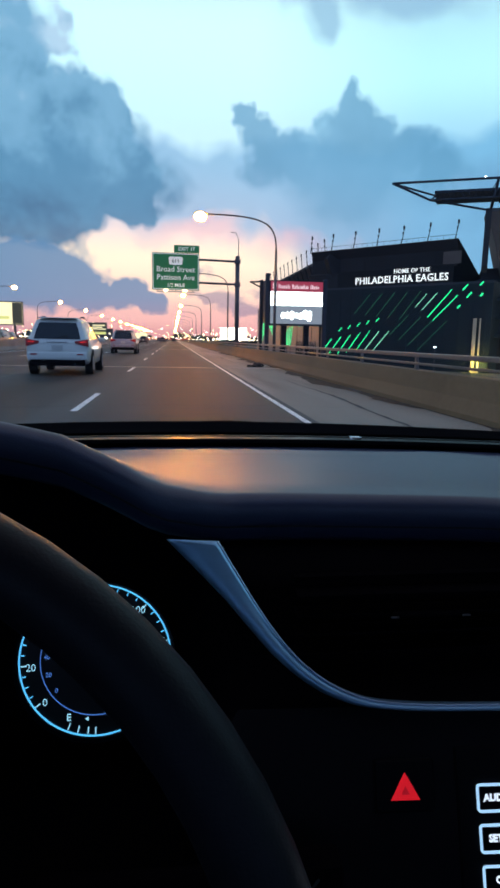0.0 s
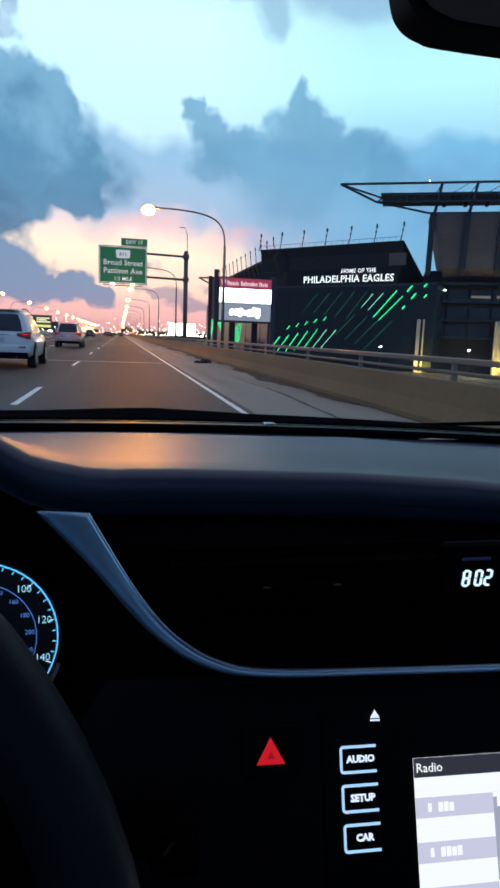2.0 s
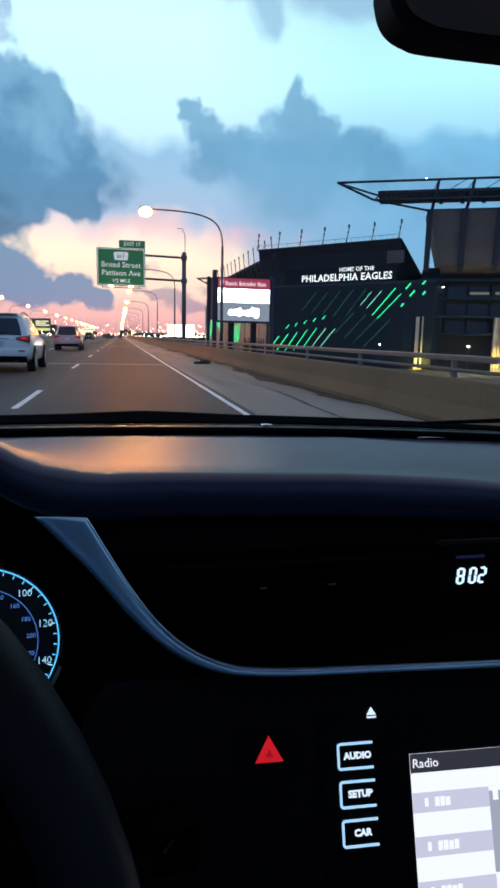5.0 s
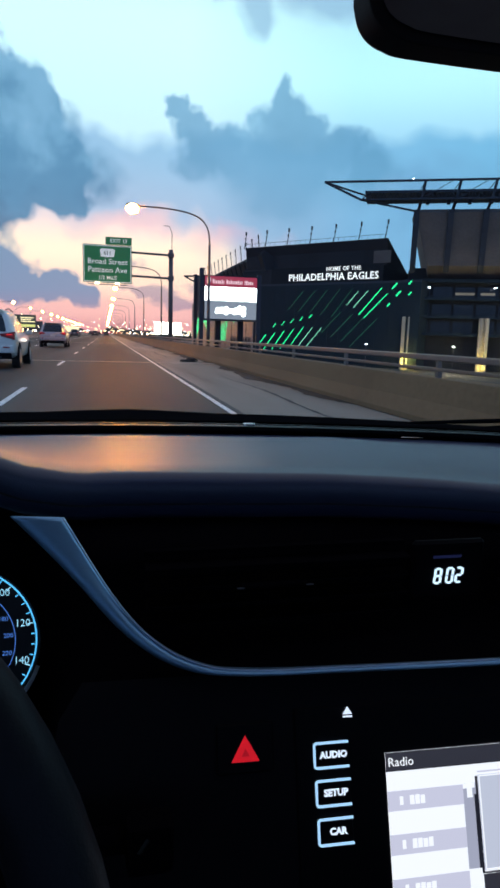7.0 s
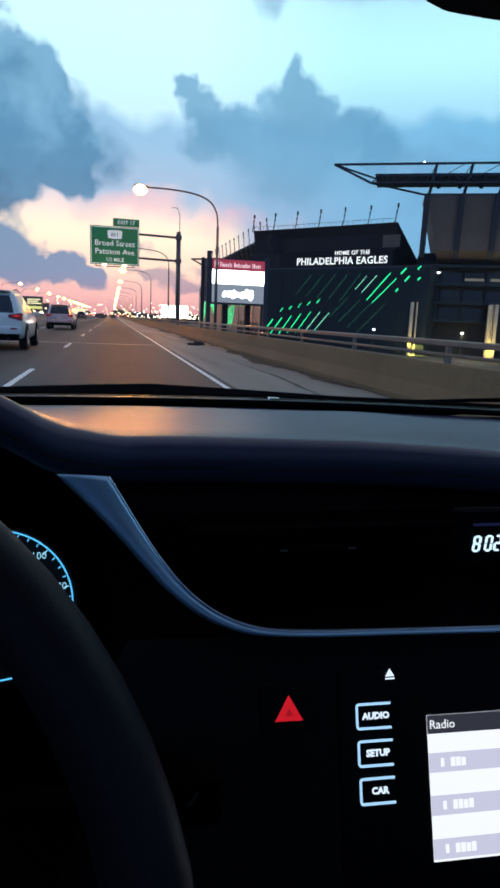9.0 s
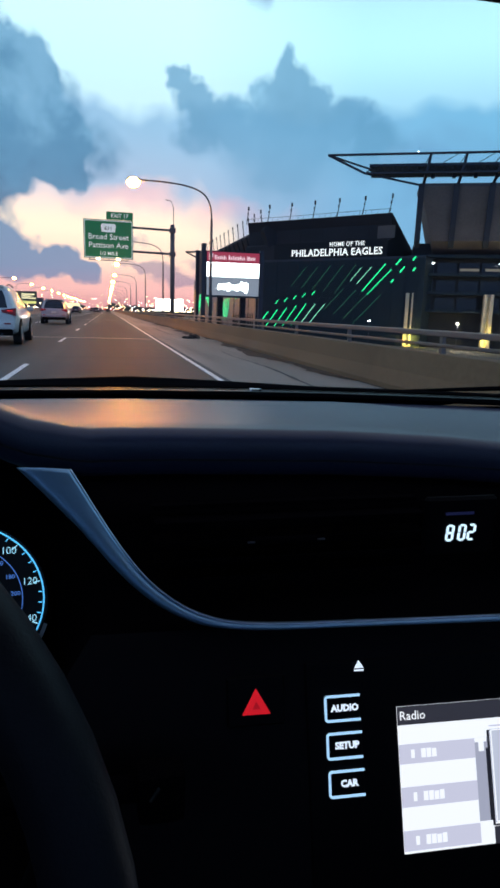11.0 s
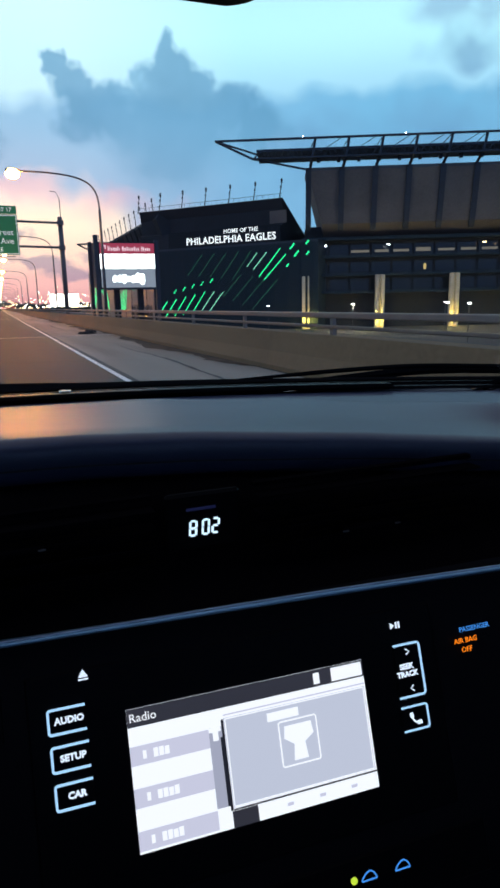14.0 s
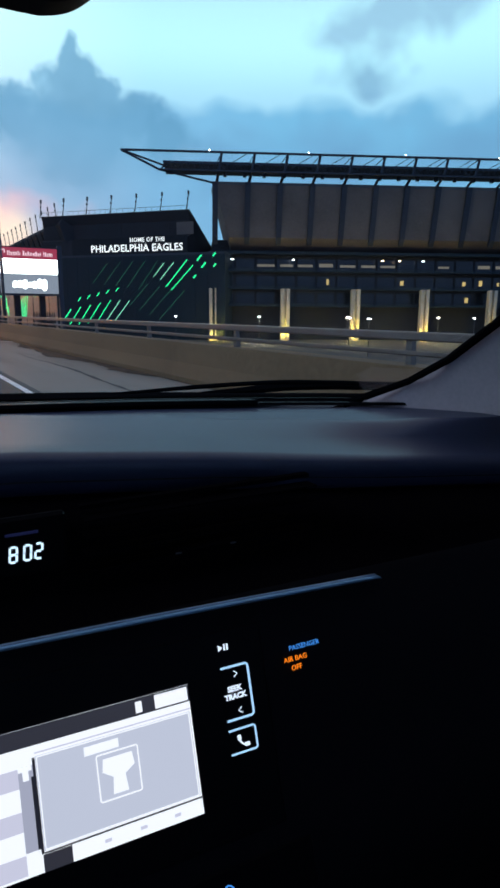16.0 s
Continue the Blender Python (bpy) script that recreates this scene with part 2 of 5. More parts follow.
M = {
    "asphalt": material("asphalt", (0.056, 0.058, 0.058), 0.66, vary=0.7, scale=1.3, stretch=0.03, bump=0.5, bump_scale=40, spec=0.16),
    "shoulder": material("shoulder_concrete", (0.265, 0.24, 0.195), 0.85, vary=0.4, scale=1.1, stretch=0.08, bump=0.4, bump_scale=25),
    "paint": material("road_paint", (0.86, 0.85, 0.82), 0.6, vary=0.18, scale=3.0),
    "tar": material("tar_joint", (0.03, 0.03, 0.03), 0.7, vary=0.2, scale=2),
    "grit": material("roadside_grit", (0.045, 0.034, 0.024), 0.95, vary=0.6, scale=2.5, bump=0.6, bump_scale=30),
    "joint": material("joint_concrete", (0.46, 0.43, 0.38), 0.8, vary=0.2, scale=2),
    "parapet": material("parapet_concrete", (0.185, 0.116, 0.060), 0.85, vary=0.4, scale=0.8, stretch=0.2, bump=0.10, bump_scale=18),
    "barrier": material("barrier_concrete", (0.24, 0.22, 0.20), 0.85, vary=0.25, scale=0.6, bump=0.3, bump_scale=20),
    "galv": material("galvanised_steel", (0.19, 0.165, 0.15), 0.5, metal=0.6, vary=0.2, scale=3),
    "steel_dark": material("painted_dark_steel", (0.022, 0.033, 0.050), 0.6, metal=0.2, vary=0.25, scale=1.0),
    "post": material("weathered_steel_post", (0.10, 0.10, 0.11), 0.55, metal=0.5, vary=0.25, scale=2.0),
    "ground": material("lot_ground", (0.06, 0.055, 0.05), 0.9, vary=0.35, scale=0.05, bump=0.3, bump_scale=3),
    "earth": material("dark_foliage", (0.035, 0.045, 0.04), 0.95, vary=0.4, scale=0.2),
    "haze_block": material("far_building", (0.10, 0.09, 0.11), 0.9, vary=0.3, scale=0.1),
    "wall_dark": material("charcoal_panel", (0.015, 0.028, 0.038), 0.75, vary=0.25, scale=0.15, bump=0.1, bump_scale=2, spec=0.2),
    "wall_grey": material("grey_metal_panel", (0.16, 0.155, 0.16), 0.42, metal=0.4, vary=0.2, scale=0.2),
    "wall_black": material("black_panel", (0.013, 0.018, 0.023), 0.7, vary=0.2, scale=0.3, spec=0.15),
    # the stands' shade is put into this near-black concrete colour
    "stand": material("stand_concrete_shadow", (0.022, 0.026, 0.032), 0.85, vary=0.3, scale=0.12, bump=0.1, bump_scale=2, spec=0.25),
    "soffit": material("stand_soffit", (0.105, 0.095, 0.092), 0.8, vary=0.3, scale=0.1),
    "glassdark": material("dark_window_glass", (0.012, 0.018, 0.026), 0.14, vary=0.2, scale=0.3, spec=0.35),
    "column": material("column_concrete", (0.42, 0.38, 0.30), 0.8, vary=0.2, scale=0.5),
    "led": glow("green_led", 0.10, 0.88, 0.55, 1.8),
    "led_pale": glow("pale_green_led", 0.55, 0.95, 0.80, 1.1),
    "led_dim": glow("dim_green_led", 0.10, 0.62, 0.42, 0.35),
    "red_sign": glow("red_sign_light", 0.92, 0.14, 0.36, 0.9),
    "white_text": glow("white_sign_letters", 0.95, 0.98, 1.0, 1.2),
    "board_white": glow("led_board_white", 0.95, 1.0, 1.0, 4.0),
    "board_red": glow("led_board_red", 0.64, 0.17, 0.27, 0.9),
    "board_grey": glow("led_board_grey", 0.52, 0.56, 0.62, 1.0),
    "board_pink": glow("led_board_pink_text", 0.98, 0.86, 0.90, 1.0),
    "warm": glow("warm_lamp", 1.0, 0.60, 0.20, 760.0),
    "warm_far": glow("warm_point_light", 1.0, 0.84, 0.62, 11.0),
    "white_far": glow("white_point_light", 0.95, 0.97, 1.0, 9.0),
    "window_lit": glow("lit_window", 0.90, 0.78, 0.48, 0.8),
    "window_dim": glow("dim_window", 0.60, 0.57, 0.50, 0.5),
    "flood": glow("floodlit_board", 1.0, 0.97, 0.92, 7.0),
    "headlight": glow("headlight", 1.0, 0.90, 0.66, 9.0),
    "tail": glow("tail_light", 0.95, 0.12, 0.10, 1.6),
    "taillens": material("tail_lens", (0.30, 0.02, 0.02), 0.2, vary=0.1, scale=10),
    # sheet and legend emit faintly, in place of light falling on the sign
    "sign_green": material("green_sheet_with_glow", (0.012, 0.14, 0.055), 0.5, vary=0.12, scale=1.2, emit=(0.01, 0.16, 0.05), strength=0.35),
    "sign_white": material("white_legend_with_glow", (0.75, 0.76, 0.74), 0.5, vary=0.08, scale=2, emit=(0.7, 0.75, 0.7), strength=0.45),
    "sign_black": material("black_legend", (0.01, 0.01, 0.01), 0.5, vary=0),
    "ad_dark": glow("billboard_dark_face", 0.16, 0.20, 0.14, 0.8),
    "ad_yellow": glow("billboard_yellow", 0.85, 0.86, 0.52, 1.1),
    "ad_cream": glow("billboard_cream", 0.98, 0.93, 0.74, 1.4),
    "paint_silver": material("silver_car_paint", (0.33, 0.33, 0.34), 0.3, metal=0.5, vary=0.08, scale=1, coat=0.6),
    "paint_white": material("white_car_paint", (0.66, 0.66, 0.62), 0.35, vary=0.05, scale=1, coat=0.6),
    "paint_dark": material("dark_car_paint", (0.04, 0.04, 0.05), 0.3, metal=0.3, vary=0.1, scale=1, coat=0.6),
    "tyre": material("tyre_rubber", (0.018, 0.018, 0.018), 0.85, vary=0.2, scale=8),
    "rim": material("alloy_rim", (0.4, 0.4, 0.41), 0.35, metal=0.8, vary=0.1, scale=8),
    "plate": material("plate_plain", (0.5, 0.5, 0.48), 0.5, vary=0.1, scale=8),
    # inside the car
    # the sky's blue sheen is put into the pad's base colour
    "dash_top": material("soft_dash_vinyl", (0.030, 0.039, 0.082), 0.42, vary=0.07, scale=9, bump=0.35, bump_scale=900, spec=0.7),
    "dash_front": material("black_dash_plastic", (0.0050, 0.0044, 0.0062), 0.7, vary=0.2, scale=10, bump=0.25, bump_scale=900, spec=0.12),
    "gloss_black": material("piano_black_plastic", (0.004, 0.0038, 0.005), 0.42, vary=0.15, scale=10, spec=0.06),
    # silver trim: the reflected sky's blue is put into both colours
    "satin": material("satin_trim_sky_tint", (0.27, 0.51, 0.73), 0.37, metal=0.65, vary=0.08, scale=14),
    "bead": material("trim_edge_glint", (0.55, 0.72, 0.90), 0.38, metal=0.7, vary=0.05, scale=20),
    "chrome": material("chrome", (0.65, 0.65, 0.66), 0.12, metal=1.0, vary=0.05, scale=20),
    "leather": material("wheel_leather", (0.009, 0.0095, 0.014), 0.5, vary=0.2, scale=14, bump=0.4, bump_scale=700, spec=0.2),
    # pink of the warm light on the pillar is put into the cloth colour
    "pillar_cloth": material("pillar_cloth", (0.60, 0.48, 0.49), 0.9, vary=0.14, scale=12, bump=0.3, bump_scale=500),
    "liner": material("grey_headliner_cloth", (0.68, 0.61, 0.63), 0.9, vary=0.12, scale=12, bump=0.3, bump_scale=500),
    "cabin": material("dark_cabin_cloth", (0.03, 0.03, 0.032), 0.9, vary=0.2, scale=6),
    "rubber": material("black_rubber", (0.005, 0.005, 0.006), 0.95, vary=0.2, scale=10, spec=0.0),
    "mirror": material("mirror_glass", (0.55, 0.55, 0.55), 0.03, metal=1.0, vary=0),
    "mirror_case": material("brown_black_plastic", (0.016, 0.010, 0.009), 0.7, vary=0.2, scale=10, spec=0.2),
    # shade of the recess is put into this matte near-black
    "recess": material("recess_shade_plastic", (0.0040, 0.0034, 0.0045), 0.9, vary=0.2, scale=10, spec=0.0),
    "seam": material("stitch_seam", (0.008, 0.008, 0.008), 0.8, vary=0),
    "dial": material("dial_face", (0.006, 0.007, 0.01), 0.5, vary=0.2, scale=20),
    "gauge_blue": glow("gauge_blue_light", 0.34, 0.76, 1.0, 1.15),
    "gauge_dim": glow("gauge_dim_blue", 0.30, 0.50, 0.86, 0.85),
    "gauge_white": glow("gauge_white_numerals", 0.62, 0.88, 1.0, 1.0),
    "clock": glow("clock_digits", 0.80, 0.92, 1.0, 1.3),
    "clock_dim": glow("clock_caption", 0.16, 0.18, 0.42, 0.22),
    "key_white": glow("key_legend", 0.86, 0.92, 1.0, 1.1),
    "key_blue": glow("key_outline", 0.66, 0.84, 1.0, 1.05),
    "hazard": glow("hazard_red", 0.80, 0.06, 0.11, 0.9),
    "lcd_white": glow("display_white", 0.95, 0.97, 1.0, 1.05),
    "lcd_lilac": glow("display_lilac", 0.77, 0.80, 0.88, 0.92),
    "lcd_row": glow("display_row_grey", 0.81, 0.82, 0.91, 0.92),
    "lcd_track": glow("display_track_grey", 0.68, 0.70, 0.79, 0.85),
    "lcd_header": glow("display_header", 0.22, 0.22, 0.26, 0.7),
    "lcd_dark": glow("display_scrollbar", 0.15, 0.15, 0.19, 0.6),
    "amber": glow("amber_warning", 1.0, 0.52, 0.05, 1.1),
    "blue_text": glow("blue_caption", 0.26, 0.58, 0.95, 0.9),
    "windscreen": pane_material("windscreen_glass", (0.96, 0.98, 0.97)),
}


# ---------- mesh helpers ----------
def mesh_from(bm, name, mat, smooth=False):
    me = bpy.data.meshes.new(name)
    bm.to_mesh(me)
    bm.free()
    me.materials.append(mat)
    if smooth:
        for f in me.polygons:
            f.use_smooth = True
    return me


def part(name, bm, mat, parent, label="", smooth=False):
    ob = new(name, mesh_from(bm, name, mat, smooth))
    ob.parent = parent
    if label:
        ob["label"] = label
    return ob


def share(name, me, parent, m, label=""):
    """An object of its own on a shared mesh, at the local pose m."""
    ob = new(name, me)
    ob.parent = parent
    ob.matrix_local = m
    if label:
        ob["label"] = label
    return ob


def thing(name, m, label, category, group="", kind=""):
    ob = new(name)
    ob.empty_display_size = 0.1
    ob.matrix_basis = m
    return tagged(ob, label, category, group, kind)


def box(x0, x1, y0, y1, z0, z1, bevel=0.0, seg=1, bm=None):
    b = bmesh.new()
    bmesh.ops.create_cube(b, size=1.0)
    bmesh.ops.scale(b, vec=(x1 - x0, y1 - y0, z1 - z0), verts=b.verts)
    bmesh.ops.translate(b, vec=((x0 + x1) / 2, (y0 + y1) / 2, (z0 + z1) / 2), verts=b.verts)
    if bevel > 0:
        bmesh.ops.bevel(b, geom=b.edges[:], offset=bevel, segments=seg, profile=0.7, affect="EDGES")
    return join(bm, b)


def join(bm, b):
    if bm is None:
        return b
    me = bpy.data.meshes.new("tmp")
    b.to_mesh(me)
    b.free()
    bm.from_mesh(me)
    bpy.data.meshes.remove(me)
    return bm


def prism(poly, a0, a1, axis="x", bevel=0.0, bm=None):
    """A flat outline pushed from a0 to a1 along an axis. The outline holds the two other axes in order."""
    b = bmesh.new()
    put = {"x": lambda p, a: (a, p[0], p[1]), "y": lambda p, a: (p[0], a, p[1]), "z": lambda p, a: (p[0], p[1], a)}[axis]
    lo = [b.verts.new(put(p, a0)) for p in poly]
    hi = [b.verts.new(put(p, a1)) for p in poly]
    b.faces.new(lo)
    b.faces.new(hi[::-1])
    n = len(poly)
    for i in range(n):
        b.faces.new((lo[i], hi[i], hi[(i + 1) % n], lo[(i + 1) % n]))
    bmesh.ops.recalc_face_normals(b, faces=b.faces)
    if bevel > 0:
        bmesh.ops.bevel(b, geom=b.edges[:], offset=bevel, segments=2, profile=0.7, affect="EDGES")
    return join(bm, b)


def tube(pts, radii, sides=8, bm=None, closed=False):
    b = bmesh.new()
    pts = [Vector(p) for p in pts]
    if not hasattr(radii, "__len__"):
        radii = [radii] * len(pts)
    rings = []
    n = len(pts)
    for i, p in enumerate(pts):
        if closed:
            d = pts[(i + 1) % n] - pts[i - 1]
        else:
            d = pts[min(i + 1, n - 1)] - pts[max(i - 1, 0)]
        d.normalize()
        up = Vector((0, 0, 1)) if abs(d.z) < 0.95 else Vector((0, 1, 0))
        s = d.cross(up).normalized()
        u = s.cross(d)
        rings.append([b.verts.new(p + radii[i] * (math.cos(2 * math.pi * k / sides) * s + math.sin(2 * math.pi * k / sides) * u)) for k in range(sides)])
    for i in range(n if closed else n - 1):
        r, q = rings[i], rings[(i + 1) % n]
        for k in range(sides):
            b.faces.new((r[k], r[(k + 1) % sides], q[(k + 1) % sides], q[k]))
    if not closed:
        b.faces.new(rings[0][::-1])
        b.faces.new(rings[-1])
    bmesh.ops.recalc_face_normals(b, faces=b.faces)
    return join(bm, b)


def disc(r, z0, z1, sides=32, bm=None, r_in=0.0):
    """A disc or ring in the xy plane with thickness z0..z1."""
    b = bmesh.new()
    loops = []
    for rr, z in (((r, z0), (r, z1)) + (((r_in, z1), (r_in, z0)) if r_in > 0 else ())):
        loops.append([b.verts.new((rr * math.cos(2 * math.pi * k / sides), rr * math.sin(2 * math.pi * k / sides), z)) for k in range(sides)])
    m = len(loops)
    for i in range(m if r_in > 0 else 1):
        p, q = loops[i], loops[(i + 1) % m]
        for k in range(sides):
            b.faces.new((p[k], p[(k + 1) % sides], q[(k + 1) % sides], q[k]))
    if r_in == 0:
        b.faces.new(loops[0][::-1])
        b.faces.new(loops[1])
    bmesh.ops.recalc_face_normals(b, faces=b.faces)
    return join(bm, b)


def text_mesh(body, size, mat, depth=0.0004, align="CENTER", shear=0.0, spacing=1.0, bold=0.0):
    cu = bpy.data.curves.new("lettering", "FONT")
    cu.body, cu.size, cu.align_x, cu.align_y, cu.extrude = body, size, align, "CENTER", depth
    cu.shear, cu.space_character, cu.offset = shear, spacing, bold
    cu.resolution_u = 2
    ob = bpy.data.objects.new("lettering_tmp", cu)
    scene.collection.objects.link(ob)
    dg = bpy.context.evaluated_depsgraph_get()
    me = bpy.data.meshes.new_from_object(ob.evaluated_get(dg))
    bpy.data.objects.remove(ob)
    bpy.data.curves.remove(cu)
    me.materials.clear()
    me.materials.append(mat)
    return me


def smooth_curve(keys, x):
    """Monotone ease between (x, value) keys."""
    if x <= keys[0][0]:
        return keys[0][1]
    for (a, va), (b, vb) in zip(keys, keys[1:]):
        if x <= b:
            s = (x - a) / (b - a)
            s = s * s * (3 - 2 * s)
            return va + (vb - va) * s
    return keys[-1][1]


def spline(pts, steps=6):
    """Catmull-Rom points through pts."""
    out = []
    P = [Vector(p) for p in pts]
    for i in range(len(P) - 1):
        p0, p1, p2, p3 = P[max(i - 1, 0)], P[i], P[i + 1], P[min(i + 2, len(P) - 1)]
        for k in range(steps):
            t = k / steps
            out.append(0.5 * ((2 * p1) + (p2 - p0) * t + (2 * p0 - 5 * p1 + 4 * p2 - p3) * t * t + (3 * p1 - p0 - 3 * p2 + p3) * t ** 3))
    out.append(P[-1])
    return out


def lane_wear(m, centre, pitch):
    """Oil-darkened band along the middle of each lane, with wandering edges."""
    nt = m.node_tree
    p = nt.nodes["Principled BSDF"]
    src = p.inputs["Base Color"].links[0].from_socket
    co = nt.nodes.new("ShaderNodeTexCoord")
    sep = nt.nodes.new("ShaderNodeSeparateXYZ")
    nt.links.new(co.outputs["Object"], sep.inputs[0])
    mp = nt.nodes.new("ShaderNodeMapping")
    mp.inputs["Scale"].default_value = (0.6, 0.05, 1.0)
    nt.links.new(co.outputs["Object"], mp.inputs["Vector"])
    ns = nt.nodes.new("ShaderNodeTexNoise")
    ns.inputs["Scale"].default_value = 1.0
    ns.inputs["Detail"].default_value = 4
    nt.links.new(mp.outputs[0], ns.inputs["Vector"])

    def calc(op, a, b):
        n = nt.nodes.new("ShaderNodeMath")
        n.operation = op
        for i, v in enumerate((a, b)):
            if hasattr(v, "is_linked"):
                nt.links.new(v, n.inputs[i])
            else:
                n.inputs[i].default_value = v
        return n.outputs[0]
    wob = calc("ADD", sep.outputs[0], calc("MULTIPLY", calc("SUBTRACT", ns.outputs["Fac"], 0.5), 1.3))
    band = calc("COSINE", calc("MULTIPLY", calc("SUBTRACT", wob, centre), 2 * math.pi / pitch), 0.0)
    fac = calc("ADD", 0.95, calc("MULTIPLY", band, -0.38))
    mx = nt.nodes.new("ShaderNodeVectorMath")
    mx.operation = "SCALE"
    nt.links.new(src, mx.inputs[0])
    nt.links.new(fac, mx.inputs["Scale"])
    nt.links.new(mx.outputs[0], p.inputs["Base Color"])


lane_wear(M["asphalt"], 0.2, 3.5)


# ================= outside =================
GROUND = -7.0
# ground sheet with the raised highway on it
tagged(part("ground", box(-4500, 4500, -600, 4600, GROUND - 1, GROUND), M["ground"], None), "dark open ground and parking lots below the highway", "ground", kind="structure")
RIGHT_LINE, PARAPET, MEDIAN = 1.88, 4.35, -12.6
road = tagged(part("road", box(-28.0, RIGHT_LINE + 0.16, -120, 1800, -1.2, 0.0), M["asphalt"], None), "grey worn asphalt highway with several lanes", "road", kind="structure")
tagged(part("shoulder", box(RIGHT_LINE + 0.16, PARAPET + 0.55, -120, 1800, -1.25, -0.004), M["shoulder"], None), "pale concrete hard shoulder beside the highway", "shoulder", kind="structure")
tagged(part("embankment", prism([(-36, GROUND), (-28, -1.22), (5.0, -1.26), (6.5, GROUND)], -120, 1800, "y"), M["earth"], None), "dark embankment that carries the highway", "embankment", kind="structure")
part("edge_line", box(RIGHT_LINE - 0.045, RIGHT_LINE + 0.045, -120, 1500, -0.01, 0.006), M["paint"], road, "solid white edge line")
part("edge_line", box(-12.0, -11.85, -120, 1500, -0.01, 0.006), M["paint"], road, "solid white edge line")
dash_me = mesh_from(box(-0.05, 0.05, -1.6, 1.6, -0.01, 0.006), "lane_dash", M["paint"])
for lane_x in (-1.5, -5.1, -8.6):
    for k in range(34):
        share("lane_dash", dash_me, road, pose(lane_x, 11.5 + 12.0 * k + (3.5 if lane_x < -4 else 0), 0))
for lane_x in (-17.0, -20.7):
    for k in range(20):
        share("lane_dash", dash_me, road, pose(lane_x, 30 + 12.0 * k, 0))
joint_me = mesh_from(box(-12.3, PARAPET, -0.12, 0.12, -0.02, 0.005), "expansion_joint", M["joint"])
for yy in (25.5, 70, 115, 160):
    share("expansion_joint", joint_me, road, pose(0, yy, 0))
# dark tyre-worn bands and patched tar on the shoulder
tar = bmesh.new()
rng = random.Random(4)
prev = None
for k in range(420):
    yy = -4 + 0.3 * k
    ww = 0.30 + 0.22 * math.sin(k * 0.11) + 0.14 * math.sin(k * 0.37 + 1) + rng.uniform(-0.09, 0.09)
    row = (tar.verts.new((PARAPET - max(0.04, ww), yy, 0.002)), tar.verts.new((PARAPET + 0.02, yy, 0.004)))
    if prev:
        tar.faces.new((prev[0], prev[1], row[1], row[0]))
    prev = row
part("grit_band", tar, M["grit"], road, "dark ragged grit along the foot of the parapet")
crack = bmesh.new()
prev = None
for k in range(240):
    yy = 4 + 0.35 * k
    xx = 3.15 + 0.16 * math.sin(k * 0.05) + 0.05 * math.sin(k * 0.31) + rng.uniform(-0.03, 0.03)
    w = max(0.004, 0.035 * math.sin(k * 0.083) + rng.uniform(-0.01, 0.02))
    row = (crack.verts.new((xx - w, yy, 0.001)), crack.verts.new((xx + w, yy, 0.001)))
    if prev:
        crack.faces.new((prev[0], prev[1], row[1], row[0]))
    prev = row
part("tar_seam", crack, M["tar"], road, "black ragged tar seam on the shoulder")

# parapet on the right, with its steel rail
parapet = tagged(new("parapet_wall"), "tan-brown concrete bridge parapet with a steel rail on top", "parapet", kind="structure")
PROFILE = [(0.0, -0.3), (0.0, 0.08), (0.10, 0.30), (0.16, 0.62), (0.50, 0.62), (0.50, -0.3)]
seg_me = mesh_from(prism([(PARAPET + a, b) for a, b in PROFILE], -5.0, 5.0, "y", bevel=0.003), "parapet_segment", M["parapet"])
for k in range(-3, 60):
    share("parapet_segment", seg_me, parapet, pose(0, 5 + 10.0 * k, 0))
RX = PARAPET + 0.30
for zz, rr, nm in ((0.90, 0.055, "top_rail"), (0.735, 0.032, "lower_rail")):
    part(nm, box(RX - rr, RX + rr, -40, 900, zz - rr * 0.75, zz + rr * 0.75, bevel=0.012), M["galv"], parapet, "dull galvanised steel rail")
post_me = mesh_from(prism([(RX + 0.0, 0.60), (RX + 0.07, 0.60), (RX + 0.05, 0.86), (RX + 0.0, 0.86)], -0.04, 0.04, "y"), "rail_post", M["galv"])
for k in range(70):
    share("rail_post", post_me, parapet, pose(0, 1.0 + 3.6 * k, 0))

# median and far-side barriers
for nm, bx in (("median_barrier", MEDIAN), ("far_barrier", -27.6)):
    bar = tagged(new(nm), "low grey concrete safety barrier along the highway", "barrier", kind="structure")
    bme = mesh_from(prism([(bx - 0.3, -0.2), (bx - 0.3, 0.1), (bx - 0.12, 0.35), (bx - 0.09, 0.86), (bx + 0.09, 0.86), (bx + 0.12, 0.35), (bx + 0.3, 0.1), (bx + 0.3, -0.2)], -9.97, 9.97, "y"), "barrier_segment", M["barrier"])
    for k in range(50):
        share("barrier_segment", bme, bar, pose(0, -40 + 20 * k, 0))


# a shred of tyre lying on the shoulder
b = bmesh.new()
bmesh.ops.create_icosphere(b, subdivisions=3, radius=0.3)
for v in b.verts:
    n = noise.noise(v.co * 6.0)
    v.co = Vector((v.co.x * (1.2 + 0.5 * n), v.co.y * (0.9 + 0.6 * n), max(-0.02, v.co.z * (0.45 + 0.6 * n))))
debris = thing("tyre_debris", pose(3.5, 27.0, 0.0, 0, 0, 25), "black shredded tyre lying on the concrete shoulder", "debris")
part("shred", b, M["tyre"], debris, smooth=True)
b = tube(spline([(0.3, 0.1, 0.02), (0.42, 0.2, 0.09), (0.55, 0.16, 0.03)], 4), 0.03, 6)
part("strip", b, M["tyre"], debris)


